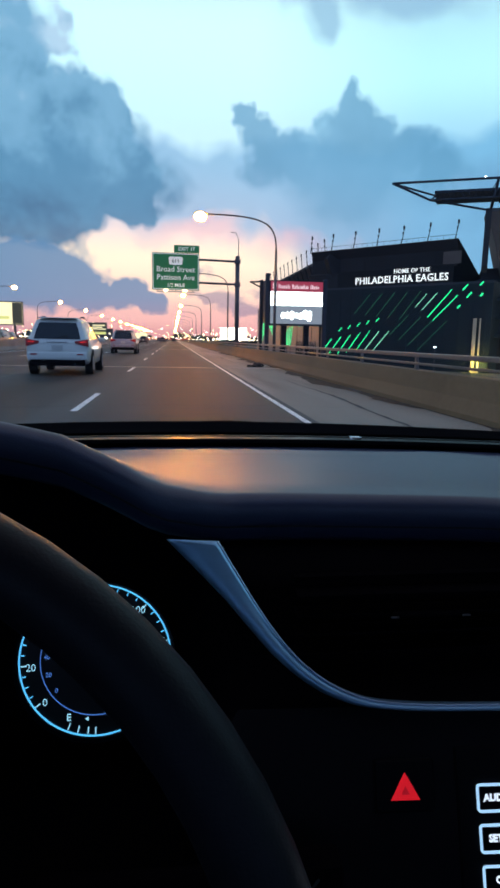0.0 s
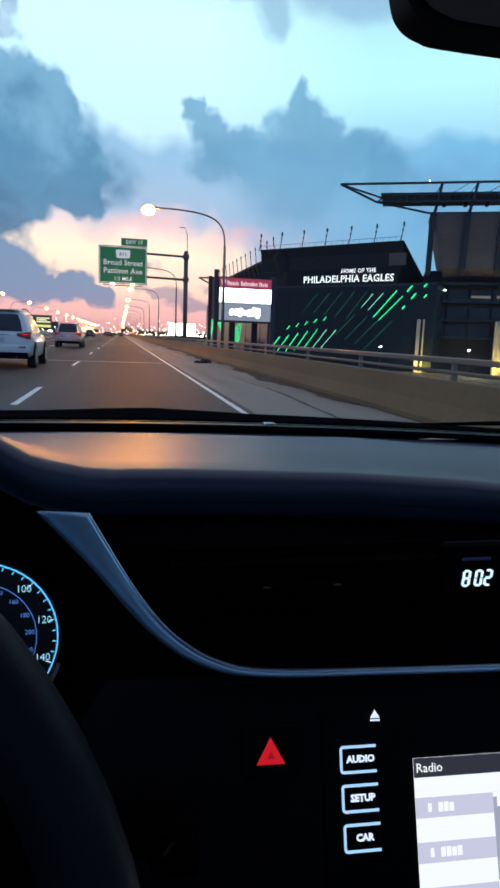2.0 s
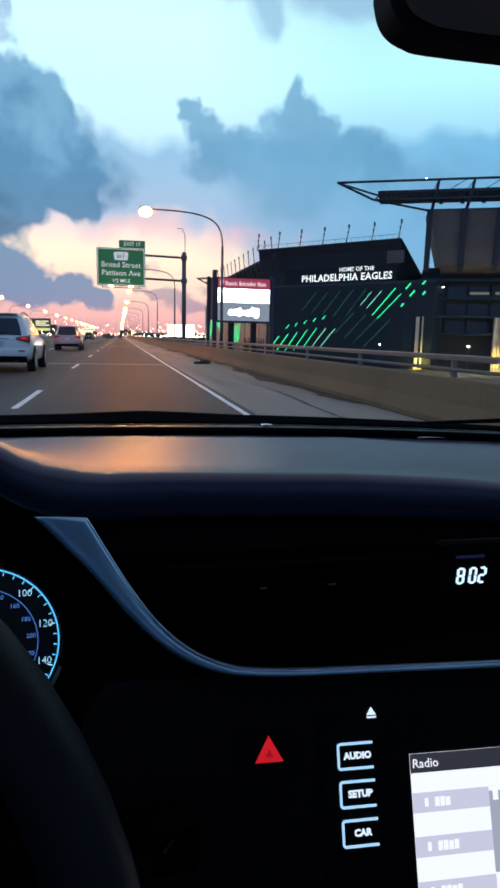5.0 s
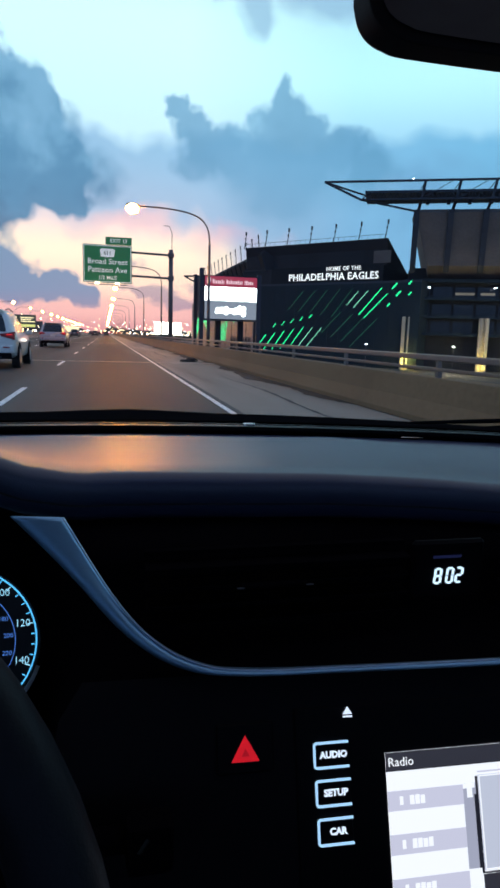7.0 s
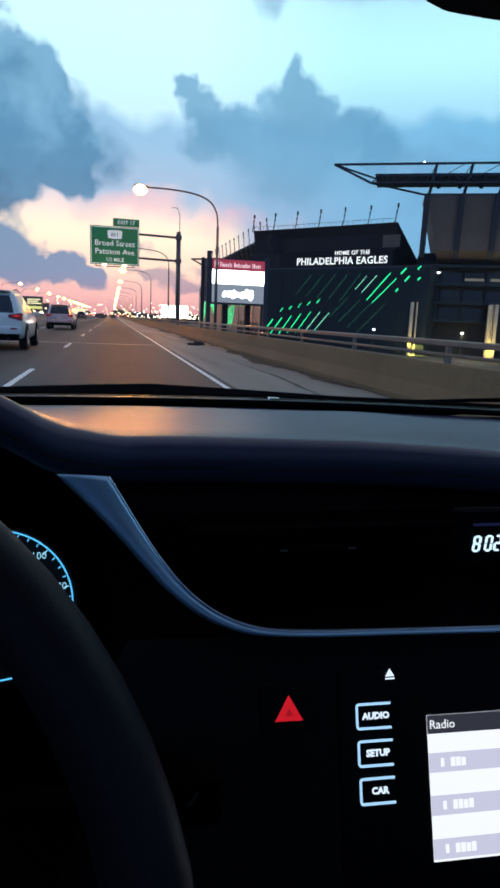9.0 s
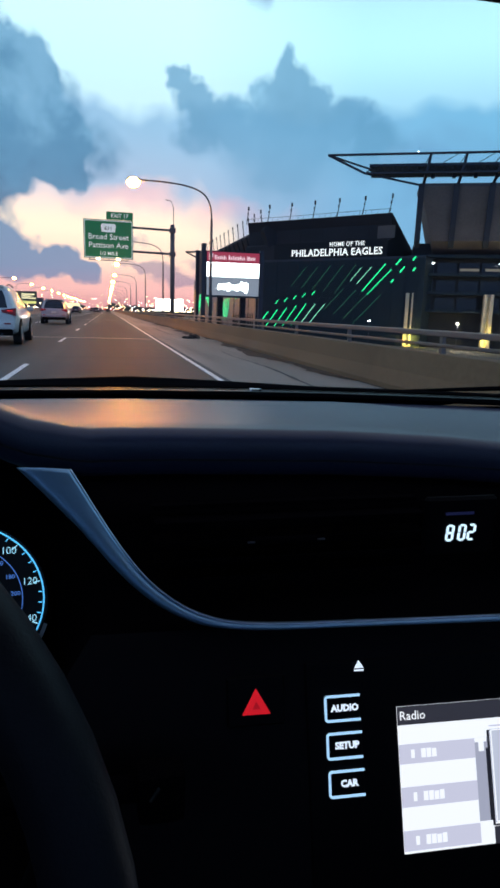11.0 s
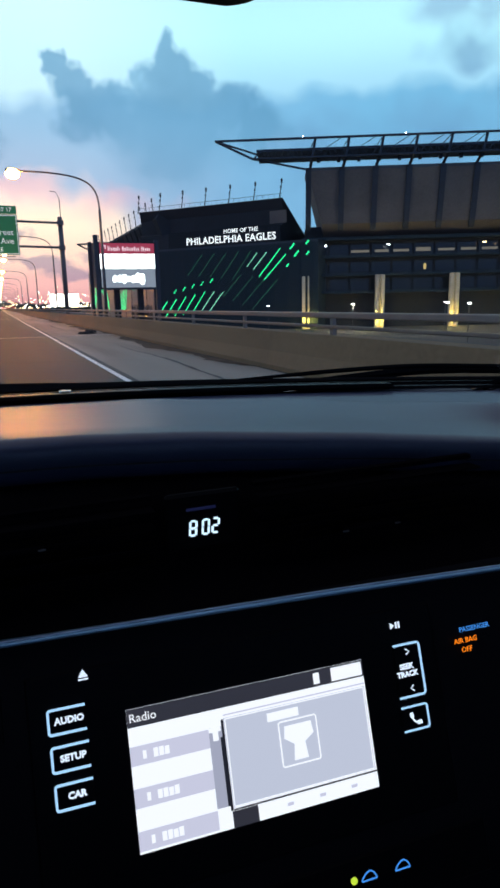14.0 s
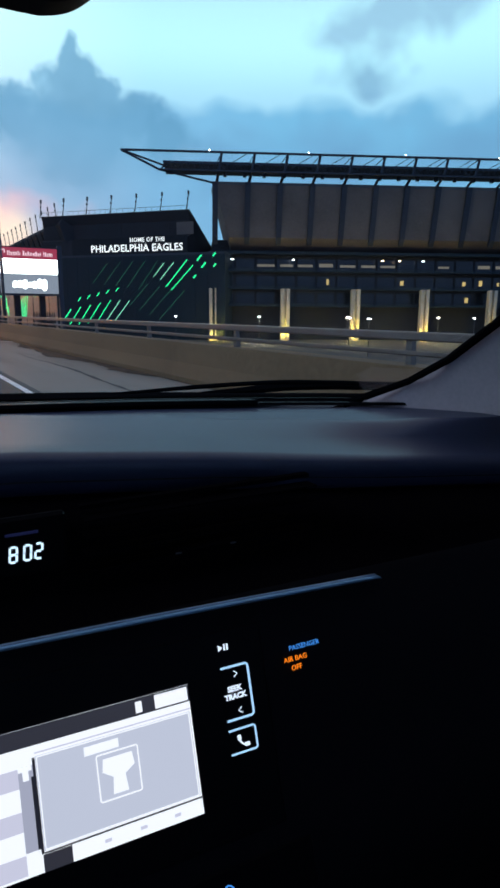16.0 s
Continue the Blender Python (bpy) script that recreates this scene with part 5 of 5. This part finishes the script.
        if hor:
            prism([(px - 0.0021, pz), (px - 0.0016, pz + 0.0008), (px + 0.0016, pz + 0.0008), (px + 0.0021, pz), (px + 0.0016, pz - 0.0008), (px - 0.0016, pz - 0.0008)], -0.0032, -0.0022, "y", bm=d)
        else:
            prism([(px - 0.0009, pz - 0.0026), (px + 0.0007, pz - 0.0026), (px + 0.0010, pz + 0.0026), (px - 0.0006, pz + 0.0026)], -0.0032, -0.0022, "y", bm=d)
    o = part("digit", d, M["clock"], clock, "lit pale blue digit")
    o.location, o.scale = (cx * 0.86 - (0.0006 if cx < -0.005 else -0.0003), 0, 0.0002), (0.80, 1, 0.80)
part("colon", join(box(-0.00535, -0.00475, -0.0030, -0.0022, 0.0014, 0.0024), box(-0.0057, -0.0051, -0.0030, -0.0022, -0.0024, -0.0014)), M["clock"], clock)
part("caption", box(-0.012, 0.008, -0.0032, -0.0022, 0.0125, 0.0142), M["clock_dim"], clock, "dim violet caption")


# head unit
def rect_outline(w, h, line, sign=1, rad=None):
    """A thin lit frame with rounded corners; sign 1 leaves its right side open, -1 its left, 0 closes it."""
    rad = rad if rad is not None else min(w, h) * 0.14
    path = []
    for cx, cy, a0 in ((w / 2 - rad, h / 2 - rad, 0), (-w / 2 + rad, h / 2 - rad, 90), (-w / 2 + rad, -h / 2 + rad, 180), (w / 2 - rad, -h / 2 + rad, 270)):
        for k in range(5):
            a = math.radians(a0 + 22.5 * k)
            path.append((cx + rad * math.cos(a), cy + rad * math.sin(a), cx + (rad - line) * math.cos(a), cy + (rad - line) * math.sin(a)))
    if sign:
        path = [(w / 2, h / 2, w / 2, h / 2 - line)] + path[5:15] + [(w / 2, -h / 2, w / 2, -h / 2 + line)]
        if sign < 0:
            path = [(-a, b, -c, d) for a, b, c, d in path]
    b = bmesh.new()
    rows = [[b.verts.new((x, y, z)) for x, y, z in ((p[0], p[1], 0), (p[0], p[1], 0.0006), (p[2], p[3], 0.0006), (p[2], p[3], 0))] for p in path]
    for g, q in zip(rows, rows[1:] + ([] if sign else rows[:1])):
        for k in range(4):
            b.faces.new((g[k], g[(k + 1) % 4], q[(k + 1) % 4], q[k]))
    if sign:
        b.faces.new(rows[0])
        b.faces.new(rows[-1])
    bmesh.ops.recalc_face_normals(b, faces=b.faces)
    return b


unit = thing("head_unit", fascia(0.296, 0.845, 0.001), "glossy black car audio unit with a lit touch screen", "car stereo")
part("panel", box(-0.128, 0.128, -0.062, 0.066, -0.004, 0.0, bevel=0.0015), M["gloss_black"], unit, "piano black front panel")
SWD, SHT = 0.0725, 0.0385
scr = part("display", box(-SWD - 0.003, SWD, -SHT, SHT, 0.0003, 0.0008), M["lcd_white"], unit, "lit white and lilac touch screen")
part("header_bar", box(-SWD - 0.003, SWD, SHT - 0.0100, SHT, 0.0008, 0.0010), M["lcd_header"], scr)
share("title", text_mesh("Radio", 0.0068, M["lcd_white"], 0.0001, align="LEFT"), scr, pose(-SWD - 0.002, SHT - 0.0052, 0.0013))
part("status_block", box(SWD - 0.022, SWD - 0.001, SHT - 0.0090, SHT - 0.001, 0.0010, 0.0012), M["lcd_white"], scr)
part("status_icon", box(SWD - 0.034, SWD - 0.030, SHT - 0.0085, SHT - 0.002, 0.0010, 0.0012), M["lcd_white"], scr)
for k in range(3):
    yy = SHT - 0.0255 - 0.0225 * k
    part("list_entry", box(-SWD - 0.003, -0.030, yy - 0.0052, yy + 0.0052, 0.0008, 0.0010), M["lcd_row"], scr)
    part("row_text", box(-SWD + 0.004, -SWD + 0.006, yy - 0.0022, yy + 0.0022, 0.0010, 0.0012), M["lcd_white"], scr)
    for j in range(3 + (k > 0)):
        part("row_text", box(-SWD + 0.0100 + 0.0032 * j, -SWD + 0.0126 + 0.0032 * j, yy - 0.0024, yy + (0.0024 if j != 2 else 0.0020), 0.0010, 0.0012), M["lcd_white"], scr)
part("scroll_track", box(-0.030, -0.0222, -0.026, 0.0185, 0.0008, 0.0010), M["lcd_track"], scr, "lilac grey scroll track")
part("scroll_thumb", prism([(-0.0300, 0.0185), (-0.0228, 0.0185), (-0.0228, 0.0160), (-0.0246, 0.0160), (-0.0246, 0.0110), (-0.0278, 0.0110), (-0.0278, 0.0160), (-0.0300, 0.0160)], 0.0010, 0.0012, "z"), M["lcd_white"], scr)
part("scroll_button", box(-0.030, -0.0222, -SHT + 0.003, -0.026, 0.0008, 0.0011, bevel=0.0001), M["lcd_white"], scr)
part("scroll_line", box(-0.0235, -0.0222, -0.026, 0.0125, 0.0010, 0.0012), M["lcd_dark"], scr)
pan = part("info_panel", box(-0.0205, SWD - 0.001, -0.0275, 0.0225, 0.0008, 0.0011), M["lcd_lilac"], scr, "lilac information panel")
part("panel_border", rect_outline(0.091, 0.0495, 0.0006, 0, 0.0007), M["lcd_white"], pan).location = (0.0255, -0.0025, 0.0008)
part("panel_shadow", box(-0.0222, -0.0207, -0.029, 0.022, 0.0008, 0.00105), M["lcd_dark"], scr)
part("caption_bar", box(0.006, 0.026, 0.0145, 0.0195, 0.0011, 0.0013), M["lcd_white"], pan)
art = part("artwork", box(0.012, 0.037, -0.013, 0.0135, 0.0011, 0.0013), M["lcd_lilac"], pan, "square station artwork")
part("artwork_frame", rect_outline(0.025, 0.0265, 0.0007, 0, 0.0015), M["lcd_white"], art).location = (0.0245, 0.0, 0.0012)
b = prism([(0.016, 0.010), (0.033, 0.010), (0.034, 0.003), (0.028, -0.001), (0.029, -0.0105), (0.020, -0.0105), (0.021, -0.001), (0.015, 0.003)], 0.0013, 0.0015, "z")
part("artwork_shape", b, M["lcd_white"], art)
part("panel_rule", box(-0.0205, SWD, -0.0292, -0.0283, 0.0008, 0.0011), M["lcd_header"], scr, "thin dark rule under the panel")
part("panel_rule", box(-0.0205, SWD, 0.0238, 0.0246, 0.0008, 0.0011), M["lcd_row"], scr)
part("button_bar", box(-0.006, SWD, -SHT, -0.0292, 0.0008, 0.0010), M["lcd_white"], scr)
for k in range(3):
    part("button_mark", box(0.012 + 0.021 * k, 0.016 + 0.021 * k, -0.0348, -0.0330, 0.0010, 0.0012), M["lcd_row"], scr)
part("button_gap", box(-0.0215, -0.006, -SHT, -0.0295, 0.0008, 0.0010), M["lcd_header"], scr)


def key(x, z, w, h, legend, sign, size):
    ob = thing("audio_key", fascia(x, z, 0.0022), f"black audio key with a lit {legend} legend and outline", "button", "audio unit keys")
    part("cap", box(-w / 2, w / 2, -h / 2, h / 2, -0.002, 0.0, bevel=0.0006), M["gloss_black"], ob)
    part("outline", rect_outline(w, h, 0.0013, sign), M["key_blue"], ob, "lit blue-white outline")
    for k, line in enumerate(legend.split("/")):
        n = legend.count("/")
        share("legend", text_mesh(line, size, M["key_white"], 0.0002, bold=0.00022), ob, pose(0.0014 * sign if n == 0 else -0.0020, (n / 2 - k) * size * 1.05, 0.0004))
    return ob


for z, legend in ((0.883, "AUDIO"), (0.8645, "SETUP"), (0.846, "CAR")):
    key(0.1895, z, 0.0205, 0.0142, legend, 1, 0.0049)
seek = key(0.4015, 0.8695, 0.0195, 0.034, "SEEK/TRACK", -1, 0.0046)
for dy, rot in ((0.0115, 0), (-0.0115, 180)):
    b = tube([(-0.0012, 0.0018, 0.0004), (0.0012, 0.0, 0.0004), (-0.0012, -0.0018, 0.0004)], 0.0004, 5)
    part("chevron", b, M["key_white"], seek).matrix_local = pose(0, dy, 0, 0, 0, rot)
phone = thing("phone_key", fascia(0.4005, 0.8415, 0.0022), "black key with a lit telephone handset symbol", "button", "audio unit keys")
part("cap", box(-0.0095, 0.0095, -0.0078, 0.0078, -0.002, 0.0, bevel=0.0006), M["gloss_black"], phone)
part("outline", rect_outline(0.019, 0.0156, 0.0011, -1), M["key_blue"], phone)
b = tube(spline([(-0.003, 0.0035, 0.0004), (-0.0025, 0.0, 0.0004), (0.0, -0.0028, 0.0004), (0.0035, -0.003, 0.0004)], 4), [0.0013] * 4 + [0.0006] * 5 + [0.0013] * 4, 6)
part("symbol", b, M["key_white"], phone)
ej = thing("eject_key", fascia(0.2005, 0.9035, 0.0022), "small lit eject symbol on the dashboard", "button", "audio unit keys")
part("symbol", prism([(-0.0027, -0.001), (0.0027, -0.001), (0.0, 0.0032)], 0, 0.0006, "z"), M["key_white"], ej)
part("underline", box(-0.0027, 0.0027, -0.0026, -0.0018, 0, 0.0006), M["key_white"], ej)
pl = thing("play_key", fascia(0.396, 0.897, 0.0022), "small lit play and pause symbol on the dashboard", "button", "audio unit keys")
part("symbol", prism([(-0.0035, -0.002), (-0.0035, 0.002), (-0.0005, 0.0)], 0, 0.0006, "z"), M["key_white"], pl)
part("bar", box(0.0002, 0.0013, -0.002, 0.002, 0, 0.0006), M["key_white"], pl)
part("bar", box(0.0022, 0.0033, -0.002, 0.002, 0, 0.0006), M["key_white"], pl)

haz = thing("hazard_button", fascia(0.1415, 0.8895, 0.0015), "black hazard button with a red glowing triangle", "button")
part("cap", box(-0.016, 0.016, -0.013, 0.013, -0.003, 0.0, bevel=0.001), M["gloss_black"], haz)
part("triangle", prism([(-0.0078, -0.0068), (0.0078, -0.0068), (0.0, 0.0068)], 0, 0.0006, "z"), M["hazard"], haz, "red triangle")
part("inner_triangle", prism([(-0.0022, -0.0040), (0.0022, -0.0040), (0.0, 0.0002)], 0.0006, 0.0009, "z"), material("hazard_dim_red", (0.2, 0.01, 0.02), 0.5, vary=0, emit=(0.33, 0.004, 0.012), strength=0.7), haz)
ab = thing("airbag_indicator", fascia(0.453, 0.878, 0.0012), "passenger airbag indicator with blue and amber words", "indicator")
share("caption", text_mesh("PASSENGER", 0.0046, M["blue_text"], 0.0002), ab, pose(0.002, 0.0085, 0.0005))
share("warning", text_mesh("AIR BAG", 0.0048, M["amber"], 0.0002), ab, pose(-0.006, 0.0015, 0.0005))
share("warning", text_mesh("OFF", 0.0048, M["amber"], 0.0002), ab, pose(-0.006, -0.0045, 0.0005))
cl = thing("climate_panel", fascia(0.358, 0.763, 0.0012), "black climate control strip with small lit symbols", "control panel")
part("strip", box(-0.08, 0.08, -0.02, 0.012, -0.003, 0.0, bevel=0.001), M["gloss_black"], cl)
part("lamp", disc(0.0022, 0, 0.0006, 12), material("lime_lamp", (0.1, 0.1, 0.05), 0.4, vary=0, emit=(0.55, 0.75, 0.05), strength=1.0), cl).location = (-0.016, 0, 0)
for xx in (-0.006, 0.017):
    b = tube(spline([(xx - 0.005, -0.002, 0.0004), (xx - 0.003, 0.001, 0.0004), (xx + 0.001, 0.003, 0.0004), (xx + 0.004, 0.001, 0.0004), (xx + 0.005, -0.002, 0.0004)], 3), 0.0005, 5)
    tube([(xx - 0.005, -0.002, 0.0004), (xx + 0.005, -0.002, 0.0004)], 0.0005, 5, b)
    part("symbol", b, M["blue_text"], cl)

# speedometer
CX, CY, CZ = -0.034, 0.423, 0.8945
gauge = thing("speedometer", pose(CX, CY, CZ, 90 - 12, 0, 0), "round car speedometer with blue lit ring and pale numerals", "speedometer")
gauge.scale = (0.925, 0.925, 0.925)
part("dial", disc(0.060, -0.004, 0.0, 48), M["dial"], gauge, "black dial face")
part("bezel", disc(0.0645, -0.004, 0.006, 48, r_in=0.0605), M["recess"], gauge)
part("glow_ring", disc(0.0575, 0.0002, 0.001, 64, r_in=0.0564), M["gauge_blue"], gauge, "thin blue light ring")


def at_angle(a, r):
    return (r * math.cos(math.radians(a)), r * math.sin(math.radians(a)))


for k in range(33):
    a = 217 - 1.7 * 5 * k
    major = k % 4 == 0
    t = box(0.0515 if major else 0.0532, 0.0558, -0.00036, 0.00036, 0.0002, 0.001)
    part("tick", t, M["gauge_white" if major else "gauge_blue"], gauge).matrix_local = pose(0, 0, 0, 0, 0, a)
for k in range(9):
    px, py = at_angle(219 - 34 * k, 0.0485)
    share("numeral", text_mesh(str(20 * k), 0.0080, M["gauge_white"], 0.0002, spacing=0.95, bold=-0.00009), gauge, pose(px, py, 0.0006))
part("inner_ring", disc(0.0417, 0.0002, 0.0008, 48, r_in=0.0412), M["gauge_dim"], gauge)
for k in range(12):
    px, py = at_angle(217 - 21.1 * k, 0.0366)
    share("inner_numeral", text_mesh(str(20 * k), 0.0048, M["gauge_dim"], 0.0002), gauge, pose(px, py, 0.0006))
share("fuel_mark", text_mesh("E", 0.0075, M["gauge_white"], 0.0002), gauge, pose(-0.020, -0.0425, 0.0006))
for a in (-112, -104, -96, -90):
    t = box(0.0505, 0.0558, -0.0004, 0.0004, 0.0002, 0.001)
    part("fuel_tick", t, M["gauge_white"], gauge).matrix_local = pose(0, 0, 0, 0, 0, a)
part("fuel_arrow", prism([(-0.008, -0.044), (-0.0055, -0.0425), (-0.0055, -0.0455)], 0.0002, 0.0008, "z"), M["gauge_white"], gauge)
part("needle", prism([(-0.008, -0.0012), (0.046, -0.0004), (0.046, 0.0004), (-0.008, 0.0012)], 0.003, 0.004, "z"), M["gauge_dim"], gauge).matrix_local = pose(0, 0, 0, 0, 0, 217 - 1.7 * 56)
part("hub", disc(0.008, 0.0, 0.006, 20), M["gloss_black"], gauge)
# pale grey arc, drawn only where the chrome bezel would catch light
rim_arc = [at_angle(-18 - 2.5 * k, 0.0628) for k in range(10)] + [at_angle(-40.5 + 2.5 * k, 0.0600) for k in range(10)]
part("rim_glint", prism(rim_arc, 0.0062, 0.0085, "z"), M["plate"], gauge, "short pale arc in place of the chrome bezel's glint")

# steering wheel
wheel = thing("steering_wheel", pose(-0.1405, 0.1405, 0.885, 90 - 22, 0, 0), "dark leather steering wheel", "steering wheel")
ring = [(0.2017 * math.cos(2 * math.pi * k / 64), 0.2017 * math.sin(2 * math.pi * k / 64), 0) for k in range(64)]
part("rim", tube(ring, 0.0145, 14, closed=True), M["leather"], wheel, smooth=True)
part("hub", disc(0.062, -0.05, -0.012, 28), M["dash_front"], wheel, "black padded hub")
for a in (180, 0, 270):
    part("spoke", prism([(0.05, -0.020), (0.192, -0.014), (0.192, 0.014), (0.05, 0.020)], -0.022, -0.010, "z", bevel=0.003), M["dash_front"], wheel).matrix_local = pose(0, 0, 0, 0, 0, a)
part("column", tube([(0, 0, -0.05), (0, 0, -0.32)], 0.03, 12), M["dash_front"], wheel)

# wiper stalk behind the wheel
stalk = thing("wiper_stalk", pose(-0.04, 0.25, 0.873), "black plastic wiper stalk beside the steering column", "stalk")
part("lever", tube([(0.0, 0.0, 0.002), (0.07, 0.0, 0.002), (0.118, 0.0, 0.0)], [0.0075, 0.006, 0.0065], 10), M["recess"], stalk, smooth=True)
part("end_knob", box(0.116, 0.139, -0.008, 0.008, -0.016, 0.010, bevel=0.005, seg=2), M["recess"], stalk)
part("accent", tube([(0.122, -0.0085, -0.001), (0.1265, -0.0085, 0.006)], 0.0012, 6), M["chrome"], stalk, "small chrome mark")

# mirror
mirror = thing("rear_view_mirror", pose(0.295, 0.332, 1.276), "dark rear-view mirror hung from the windscreen", "mirror")
OUT = [(-0.089, 0.020), (-0.086, 0.010), (-0.080, 0.003), (-0.070, -0.001), (-0.055, -0.003), (0.012, -0.003), (0.028, -0.0018), (0.041, 0.0025), (0.052, 0.010), (0.062, 0.020), (0.088, 0.047), (0.092, 0.056), (0.089, 0.064), (0.080, 0.067), (-0.078, 0.070), (-0.087, 0.066), (-0.091, 0.056)]
OUT = [(p.x, p.y) for p in spline([(x, z, 0) for x, z in OUT + OUT[:1]], 4)][:-1]
part("housing", prism(OUT, -0.005, 0.016, "y", bevel=0.0015), M["mirror_case"], mirror, "black plastic mirror housing")
part("glass", prism([(x * 0.93, 0.033 + (z - 0.033) * 0.86) for x, z in OUT], -0.0075, -0.0052, "y"), M["mirror"], mirror, "mirror glass reflecting the dark cabin")
part("stem", tube([(0.0, 0.012, 0.04), (0.0, 0.025, 0.055), (0.0, 0.034, 0.062)], 0.011, 10), M["rubber"], mirror)

# windscreen, pillars and shell
SL = 0.78


def rake(x):
    """The glass lies flatter towards its sides."""
    return SL - 0.2127 * ((x - 0.155) / 0.655) ** 2


shell = tagged(new("car_shell"), "dark interior shell of the car with a grey headliner", "car interior", kind="structure")
b = bmesh.new()
prev = None
NX = 30
for k in range(NX + 1):
    x = -0.50 + 1.328 * k / NX
    row = [b.verts.new((x * (1 - 0.06 * s), wind_y(x) + 0.02 - 0.66 * s, 0.992 + rake(x) * 0.66 * s + 0.02 * math.sin(s * math.pi))) for s in [j / 8 for j in range(9)]]
    if prev:
        for i in range(8):
            b.faces.new((prev[i], row[i], row[i + 1], prev[i + 1]))
    prev = row
glass = part("windscreen", b, M["windscreen"], None, smooth=True)
tagged(glass, "clear curved car windscreen", "windscreen", kind="structure")
glass.visible_shadow = False


def flare(s):
    """The trim sweeps inwards at the foot of the glass."""
    return 4.38 * max(0.0, 0.143 - max(s, -0.02)) ** 2


PILLAR = [(0.0, 0.012, 0.002), (0.002, -0.006, -0.006), (0.016, -0.035, -0.026), (0.032, -0.085, -0.065), (0.055, -0.15, -0.12), (0.09, -0.22, -0.19), (0.13, -0.20, -0.17), (0.13, 0.05, 0.0)]


def pillar(sx):
    """A pillar trim along the side of the windscreen."""
    ex = 0.828 if sx > 0 else -0.50
    b = bmesh.new()
    prev = None
    for j in range(17):
        s = -0.12 + 1.2 * j / 16
        x = ex * (1 - 0.06 * s)
        y = wind_y(ex) + 0.02 - 0.66 * s
        z = 0.992 + rake(ex) * 0.66 * s + 0.02 * math.sin(max(0, s) * math.pi)
        row = [b.verts.new((x - sx * (0.010 + flare(s)) + sx * dx, y + dy, z + dz)) for dx, dy, dz in PILLAR]
        if prev:
            for i in range(len(PILLAR)):
                k = (i + 1) % len(PILLAR)
                b.faces.new((prev[i], row[i], row[k], prev[k]))
        prev = row
    bmesh.ops.recalc_face_normals(b, faces=b.faces)
    return b


part("pillar_trim", pillar(1), M["pillar_cloth"], shell, "grey cloth windscreen pillar trim with pink light in its colour", smooth=True)
part("pillar_trim", pillar(-1), M["pillar_cloth"], shell, "grey cloth windscreen pillar trim with pink light in its colour", smooth=True)
# black frit edge and cowl
b = bmesh.new()
prev = None
for k in range(60):
    x = -0.52 + 1.36 * k / 59
    y = wind_y(x) + 0.02
    row = [b.verts.new(p) for p in ((x, y - 0.012, 1.001), (x, y + 0.05, 0.998), (x, y + 0.13, 0.999 - 0.035 * abs(x - 0.1)), (x, y + 0.5, 0.95), (x, y + 0.95, 0.86), (x, y + 1.05, 0.6))]
    if prev:
        for i in range(5):
            b.faces.new((prev[i], row[i], row[i + 1], prev[i + 1]))
    prev = row
bmesh.ops.recalc_face_normals(b, faces=b.faces)
part("cowl", b, M["rubber"], shell, "black cowl and bonnet edge", smooth=True)
edge = [(0.828 * (1 - 0.06 * s) - 0.016 - flare(s), wind_y(0.828) + 0.016 - 0.66 * s, 0.996 + rake(0.828) * 0.66 * s + 0.02 * math.sin(s * math.pi)) for s in [j / 14 for j in range(15)]]
part("frit_edge", tube(edge, 0.005, 6), M["rubber"], shell, "black glass edge band")
# roof, sides and rear close the cabin
yt = wind_y(0.2) + 0.02 - 0.66
part("headliner", prism([(yt + 0.08, 1.50), (yt + 0.0, 1.485), (-0.6, 1.52), (-1.6, 1.45), (-1.6, 1.49), (-0.6, 1.56), (yt + 0.08, 1.54)], -0.62, 0.98, "x"), M["liner"], shell, "grey cloth headliner")
for x0, x1 in ((-0.66, -0.60), (0.95, 1.01)):
    part("door_side", prism([(0.56, 0.2), (0.56, 0.96), (-0.50, 0.99), (-0.56, 1.55), (-0.70, 1.55), (-0.72, 1.0), (-1.6, 1.02), (-1.6, 0.2)], x0, x1, "x"), M["cabin"], shell, "dark door side below the side window")
part("rear_bulkhead", box(-0.66, 1.01, -1.66, -1.6, 0.2, 1.12), M["cabin"], shell)
part("floor_pan", box(-0.66, 1.01, -1.6, 0.95, 0.15, 0.2), M["cabin"], shell)
part("fire_wall", box(-0.66, 1.01, 0.93, 0.96, 0.2, 0.95), M["cabin"], shell)
for sx, x0, x1 in ((1, 0.80, 0.97), (-1, -0.62, -0.49)):
    part("quarter_panel", prism([(0.93, 0.2), (0.93, 0.94), (0.45, 0.94), (0.40, 0.2)], x0, x1, "x"), M["cabin"], shell)

# wipers lying at the foot of the glass
wip = thing("windscreen_wiper", pose(0.5, 0.8, 1.0), "black windscreen wiper resting at the foot of the glass", "wiper")
WB = Matrix.Translation((-0.5, -0.8, -1.0))
o = part("blade", tube(spline([(0.44, 0.87, 0.986), (0.58, 0.845, 0.993), (0.70, 0.80, 1.001), (0.80, 0.76, 1.003), (0.98, 0.66, 0.998)], 6), [0.0008 + 0.003 * min(1, k / 8) for k in range(25)], 6), M["rubber"], wip)
o.matrix_local = WB
o = part("arm", tube(spline([(0.58, 0.87, 0.976), (0.70, 0.83, 0.986), (0.82, 0.77, 0.995), (0.98, 0.68, 0.992)], 6), [0.002 + 0.005 * min(1, k / 8) for k in range(19)], 6), M["rubber"], wip)
o.matrix_local = WB
